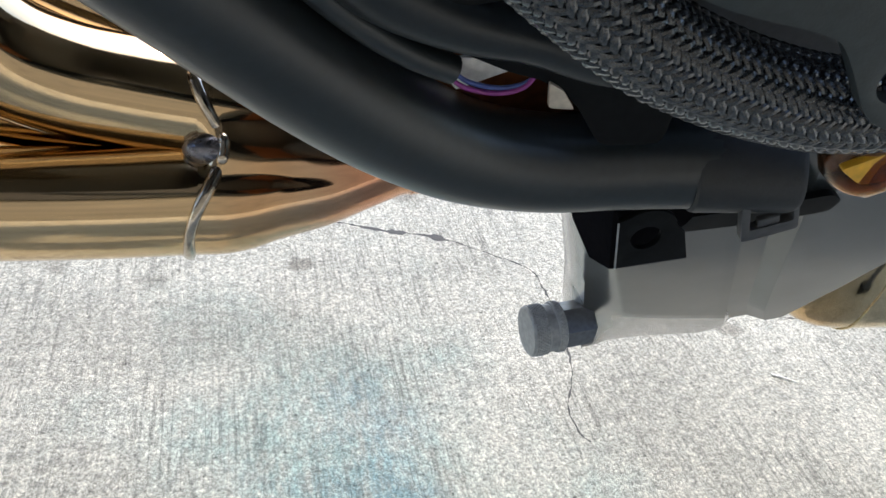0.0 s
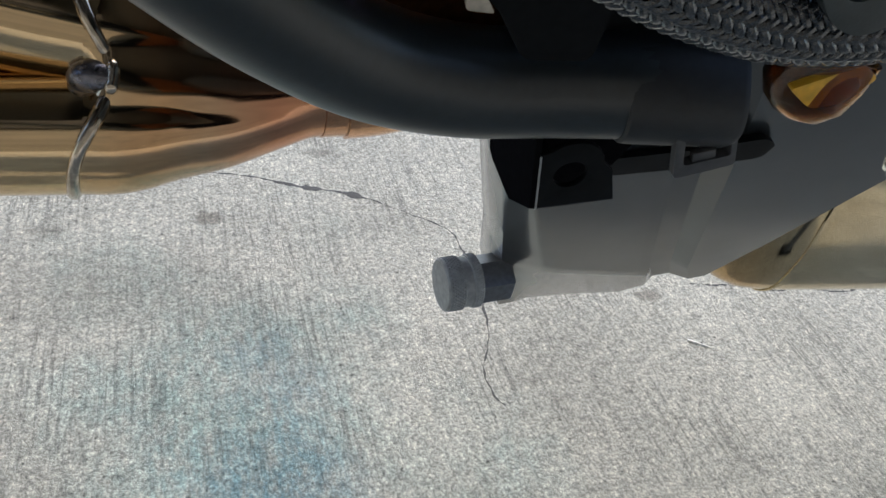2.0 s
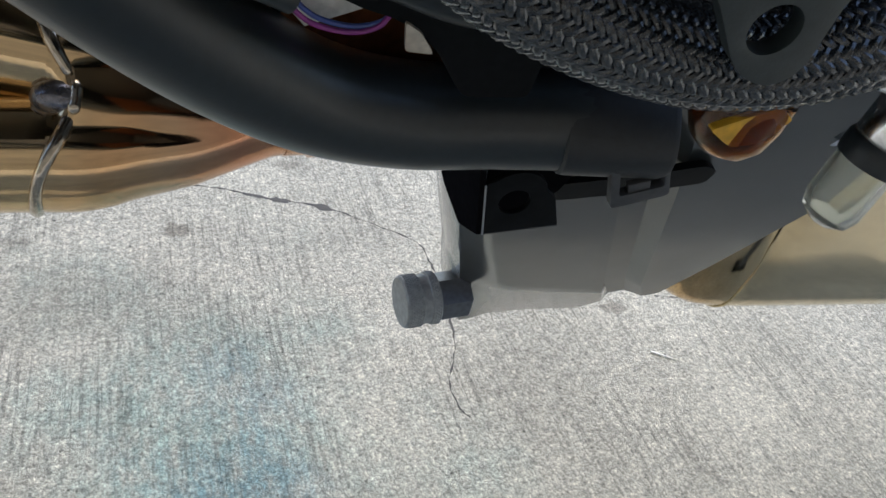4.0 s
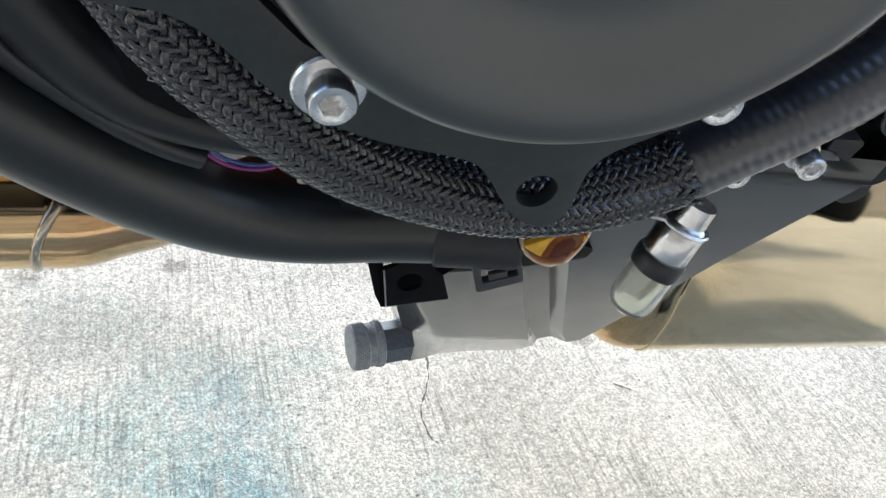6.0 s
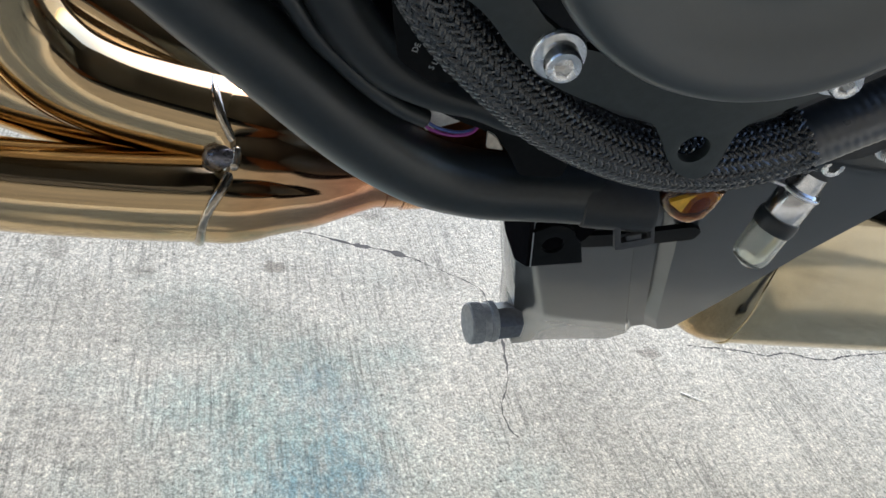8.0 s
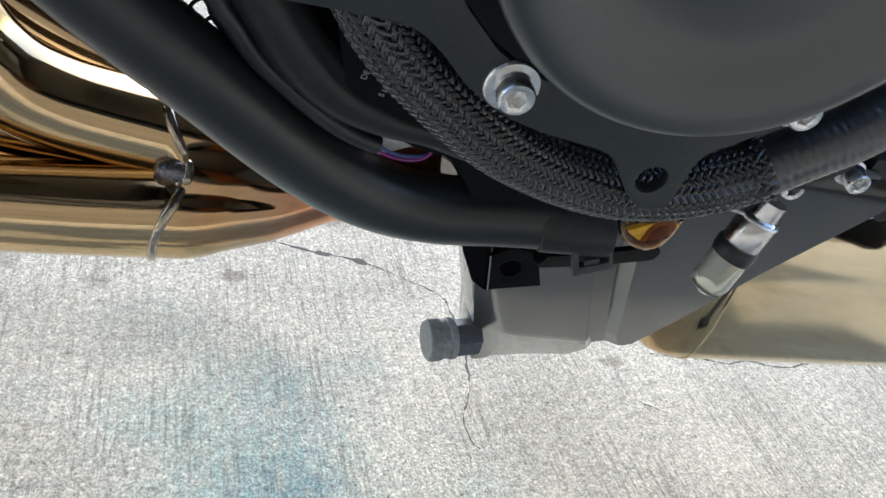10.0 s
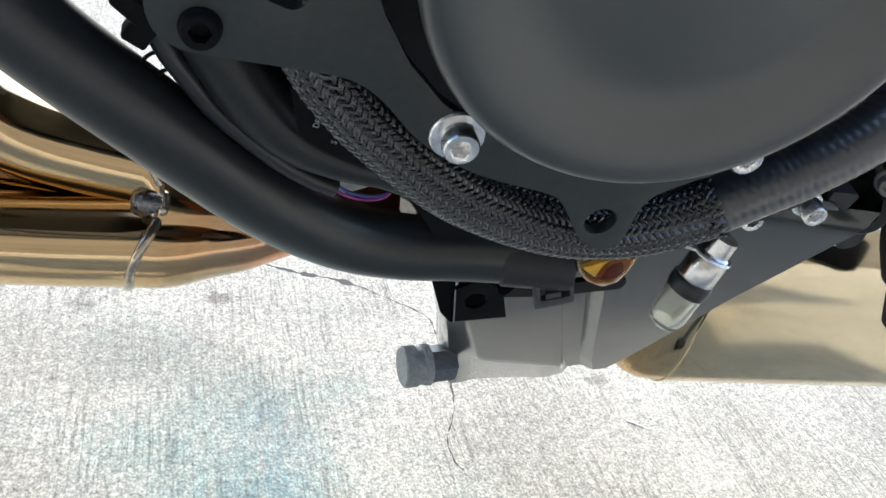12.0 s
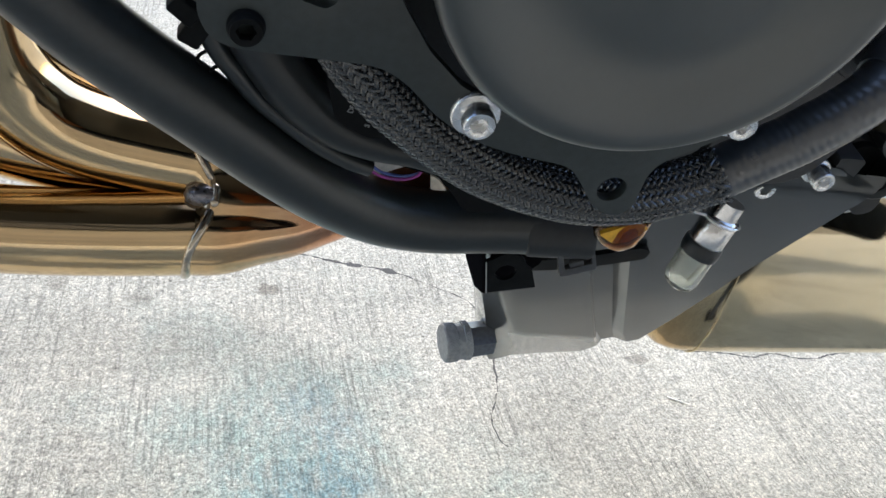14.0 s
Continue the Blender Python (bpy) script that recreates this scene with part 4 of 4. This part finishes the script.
    muffler = part("muffler", body, "gold", e, "broad gold-tinted muffler box")
    seam = [(0.3165 + 0.0004 * math.sin(1.3 * n), v, d + 0.0002) for n, (v, d) in enumerate(outline[6:58])]
    part("weld_seam", sweep(seam, 0.0006, 8, 120), "gold", muffler)


exhaust()


# ---- stand, spring and right-hand fittings ----
def rear_fittings():
    part("hose_union", lathe([(0.0, -0.03), (0.021, -0.03), (0.021, -0.004), (0.0200, -0.002), (0.0185, -0.002), (0.0185, 0.0), (0.0165, 0.002), (0.0145, 0.002), (0.0145, 0.004), (0.0, 0.005)], 40, m=Matrix.Translation((0.2320, 0.0345, -0.0440))), "crank", motorcycle, "ridged dark hose union")
    plate = rounded([(0.262, 0.12), (0.272, 0.038), (0.320, -0.047), (0.339, -0.0836), (0.361, -0.1125), (0.375, -0.112), (0.398, -0.1255), (0.452, -0.155), (0.48, -0.10), (0.48, 0.12)], 0.008, 3)
    s = part("stand_bracket", slab(plate, -0.095, -0.085, bevel=0.0015), "black", motorcycle, "black steel side stand bracket")
    nut = part("nut", lathe([(0.0, 0.0), (0.0072, 0.0), (0.0072, 0.008), (0.006, 0.009), (0.0, 0.009)], 6, m=aim((0.2960, 0.0014, -0.061), (0.280, 0.0002, -0.0550))), "zinc", s, "zinc hexagon nut", smooth=False)
    part("stud", lathe([(0.0, 0.0), (0.0042, 0.0), (0.0042, 0.0098), (0.003, 0.0105), (0.0, 0.0105)], 20, m=aim((0.2960, 0.0014, -0.061), (0.280, 0.0002, -0.0550))), "nickel", s, "bright stud end")
    part("pivot_tube", lathe([(0.0, 0.0), (0.0068, 0.0), (0.0068, 0.0065), (0.0062, 0.007), (0.0062, 0.0085), (0.0068, 0.009), (0.0068, 0.06), (0.0, 0.06)], 28, m=aim((0.301, 0.0014, -0.062), (0.36, 0.0045, -0.066))), "alloy_dark", s, "dark metal tube")
    part("plug", lathe([(0.0, 0.0), (0.0058, 0.0), (0.0058, 0.0012), (0.005, 0.0018), (0.0, 0.002)], 28, m=Matrix.Translation((0.3195, -0.0125, -0.062))), "white", s, "white oval plug")
    part("arm", slab(rounded([(0.300, 0.012), (0.345, 0.006), (0.340, -0.035), (0.308, -0.042), (0.296, -0.03)], 0.005, 3), -0.086, -0.0622, bevel=0.001), "crank", s)
    b = socket_bolt(0.0062, 0.0046, 0.006)
    part("bolt", b, "alloy", s, "grey socket bolt", aim((0.3003, -0.0364, -0.0775), (0.2900, -0.0364, -0.060)))
    part("boss", lathe([(0.0, -0.03), (0.0105, -0.03), (0.0110, 0.0), (0.0100, 0.0015), (0.0062, 0.0015), (0.0062, -0.0015), (0.0046, -0.0015), (0.0046, 0.0030), (0.0, 0.0030)], 28, m=aim((0.2995, -0.0545, -0.078), (0.2900, -0.0520, -0.060))), "guard", s, "black flanged bolt in its boss")
    part("lug", slab(rounded([(0.272, -0.030), (0.283, -0.036), (0.312, -0.046), (0.316, -0.078), (0.306, -0.082), (0.292, -0.068), (0.274, -0.060)], 0.005, 3), -0.10, -0.082, bevel=0.002), "crank", s)
    part("washer", lathe([(0.0, -0.004), (0.0112, -0.004), (0.0112, 0.0), (0.0090, 0.0008), (0.0, 0.0008)], 32, m=Matrix.Translation((0.2865, -0.0480, -0.0775))), "black", s)
    part("bolt_end", lathe([(0.0, 0.0), (0.0045, 0.0), (0.0045, 0.018), (0.003, 0.020), (0.0, 0.020)], 18, m=aim((0.305, -0.066, -0.090), (0.310, -0.094, -0.093))), "zinc", s, "zinc bolt end")
    part("stop_block", slab(rounded([(0.2815, -0.0490), (0.2885, -0.0455), (0.3025, -0.068), (0.3165, -0.0805), (0.3065, -0.0832), (0.2975, -0.0765)], 0.002, 3), -0.034, -0.022, bevel=0.001), "black", s, "black rubber stop block")
    part("pivot_ball", lathe([(0.0, -0.010), (0.005, -0.009), (0.0088, -0.005), (0.0100, 0.0), (0.0092, 0.004), (0.0062, 0.008), (0.0, 0.010)], 28, m=aim((0.305, -0.0425, -0.042), (0.335, -0.046, -0.034))), "rubber", s, "round black rubber cap")
    part("pivot_pin", lathe([(0.0, 0.0), (0.0055, 0.0), (0.0055, 0.018), (0.0, 0.018)], 24, m=aim((0.310, -0.043, -0.041), (0.335, -0.043, -0.034))), "alloy_dark", s)
    part("pin_end", lathe([(0.0, 0.0), (0.0046, 0.0), (0.0046, 0.003), (0.0, 0.003)], 6, m=aim((0.3275, -0.043, -0.036), (0.345, -0.043, -0.034))), "zinc", s, "bright pin end", smooth=False)


rear_fittings()


def frame_mass():
    # hidden mass added to shade the ground that the sump wall reflects
    part("far_shade_mass", slab(rounded([(0.10, 0.10), (0.14, -0.10), (0.205, -0.20), (0.205, -0.26), (0.275, -0.26), (0.275, -0.05), (0.28, 0.10)], 0.01, 3), -0.325, -0.26, bevel=0.006), "crank", motorcycle, "unseen dark mass on the far side that shades the ground")
    part("rear_frame", slab(rounded([(0.285, 0.30), (0.290, -0.02), (0.33, -0.055), (0.44, -0.07), (0.62, -0.06), (0.62, 0.30)], 0.02, 3), -0.40, -0.125, bevel=0.004), "crank", motorcycle, "dark frame and swingarm mass")
    # plain mass run far back to cut the sky reflected in the header pipes
    part("front_mass", slab(rounded([(-0.30, 0.24), (-0.30, 0.07), (-0.24, 0.05), (-0.03, 0.055), (-0.015, 0.24)], 0.02, 3), -0.52, -0.075, bevel=0.008), "crank", motorcycle, "plain dark mass at the front that blocks sky from the pipes")
    # unseen slab in place of bodywork: blocks overhead sky, shades ground by the camera
    part("upper_sky_block", slab(rounded([(-0.75, 0.62), (-0.65, 0.34), (-0.30, 0.26), (-0.05, 0.20), (0.40, 0.20), (0.56, 0.30), (1.15, 0.42), (1.15, 0.62)], 0.05, 4), -0.34, -0.06, bevel=0.02), "crank", motorcycle, "unseen dark slab above the engine that blocks the sky")


frame_mass()


def hose_outlet():
    path = [(0.2215, 0.0285, -0.0243), (0.2255, 0.0312, -0.0280), (0.2305, 0.0305, -0.0345), (0.2370, 0.0255, -0.0440), (0.2440, 0.0140, -0.0570), (0.2505, 0.0000, -0.0710)]
    part("hose_outlet", sweep(path, lambda s, a: 0.0104 - 0.001 * step(0.6, 1.0, s), 28, 30), "hose", motorcycle, "smooth dark hose outlet elbow")


hose_outlet()


def side_stand():
    yoke = rounded([(0.296, -0.040), (0.318, -0.040), (0.345, -0.072), (0.362, -0.085), (0.372, -0.112), (0.385, -0.125), (0.394, -0.158), (0.400, -0.156), (0.399, -0.142), (0.412, -0.150), (0.43, -0.11), (0.40, -0.05), (0.36, -0.03)], 0.003, 3)
    st = part("side_stand", slab(yoke, -0.054, -0.042, bevel=0.0012), "black", motorcycle, "black side stand with a dark blue leg")
    to_machine = FRAME.inverted()
    leg = [to_machine @ Vector(q) for q in ((0.392, 0.199, 0.337), (0.403, 0.172, 0.255), (0.415, 0.138, 0.140), (0.428, 0.102, 0.022))]
    part("leg", sweep(leg, 0.0115, 24, 24), "navy", st, "dark blue painted stand leg")
    part("foot", box((0.05, 0.045, 0.008), to_machine @ Matrix.Translation((0.431, 0.094, 0.0075)) @ Matrix.Rotation(0.1, 4, "X"), 0.002), "black", st, "flat black foot plate")
    # return spring
    a, b = to_machine @ Vector((0.3755, 0.186, 0.287)), to_machine @ Vector((0.3755, 0.1645, 0.2335))
    m = aim(a, b)
    ln = (b - a).length
    pitch = 0.0034
    coil = [m @ Vector((0.0060 * math.cos(2 * math.pi * k / 12), 0.0060 * math.sin(2 * math.pi * k / 12), pitch * k / 12)) for k in range(int(ln / pitch * 12))]
    sp = part("spring", sweep(coil, 0.0010, 8, len(coil) * 2), "black", st, "black coil return spring")
    low, high = m @ Vector((0, 0, ln)), m @ Vector((0, 0, 0))
    for k in (0.0, 0.0030):
        part("hook", sweep([low + Vector((0.006, 0.001 - k, 0)), low + Vector((0.0, -0.001 - k, 0)), low + Vector((-0.0075 + k, -0.0025 - k, 0)), low + Vector((-0.0115 + k, -0.007 - k, 0)), low + Vector((-0.0130 + k, -0.030, 0.002))], 0.0009, 8, 40), "black", sp)
    part("hook", sweep([high + Vector((-0.005, 0.001, 0)), high + Vector((0.003, 0.002, 0)), high + Vector((0.0085, 0.005, -0.002)), high + Vector((0.0115, 0.012, -0.005)), high + Vector((0.0130, 0.028, -0.010))], 0.0009, 8, 40), "black", sp)


side_stand()
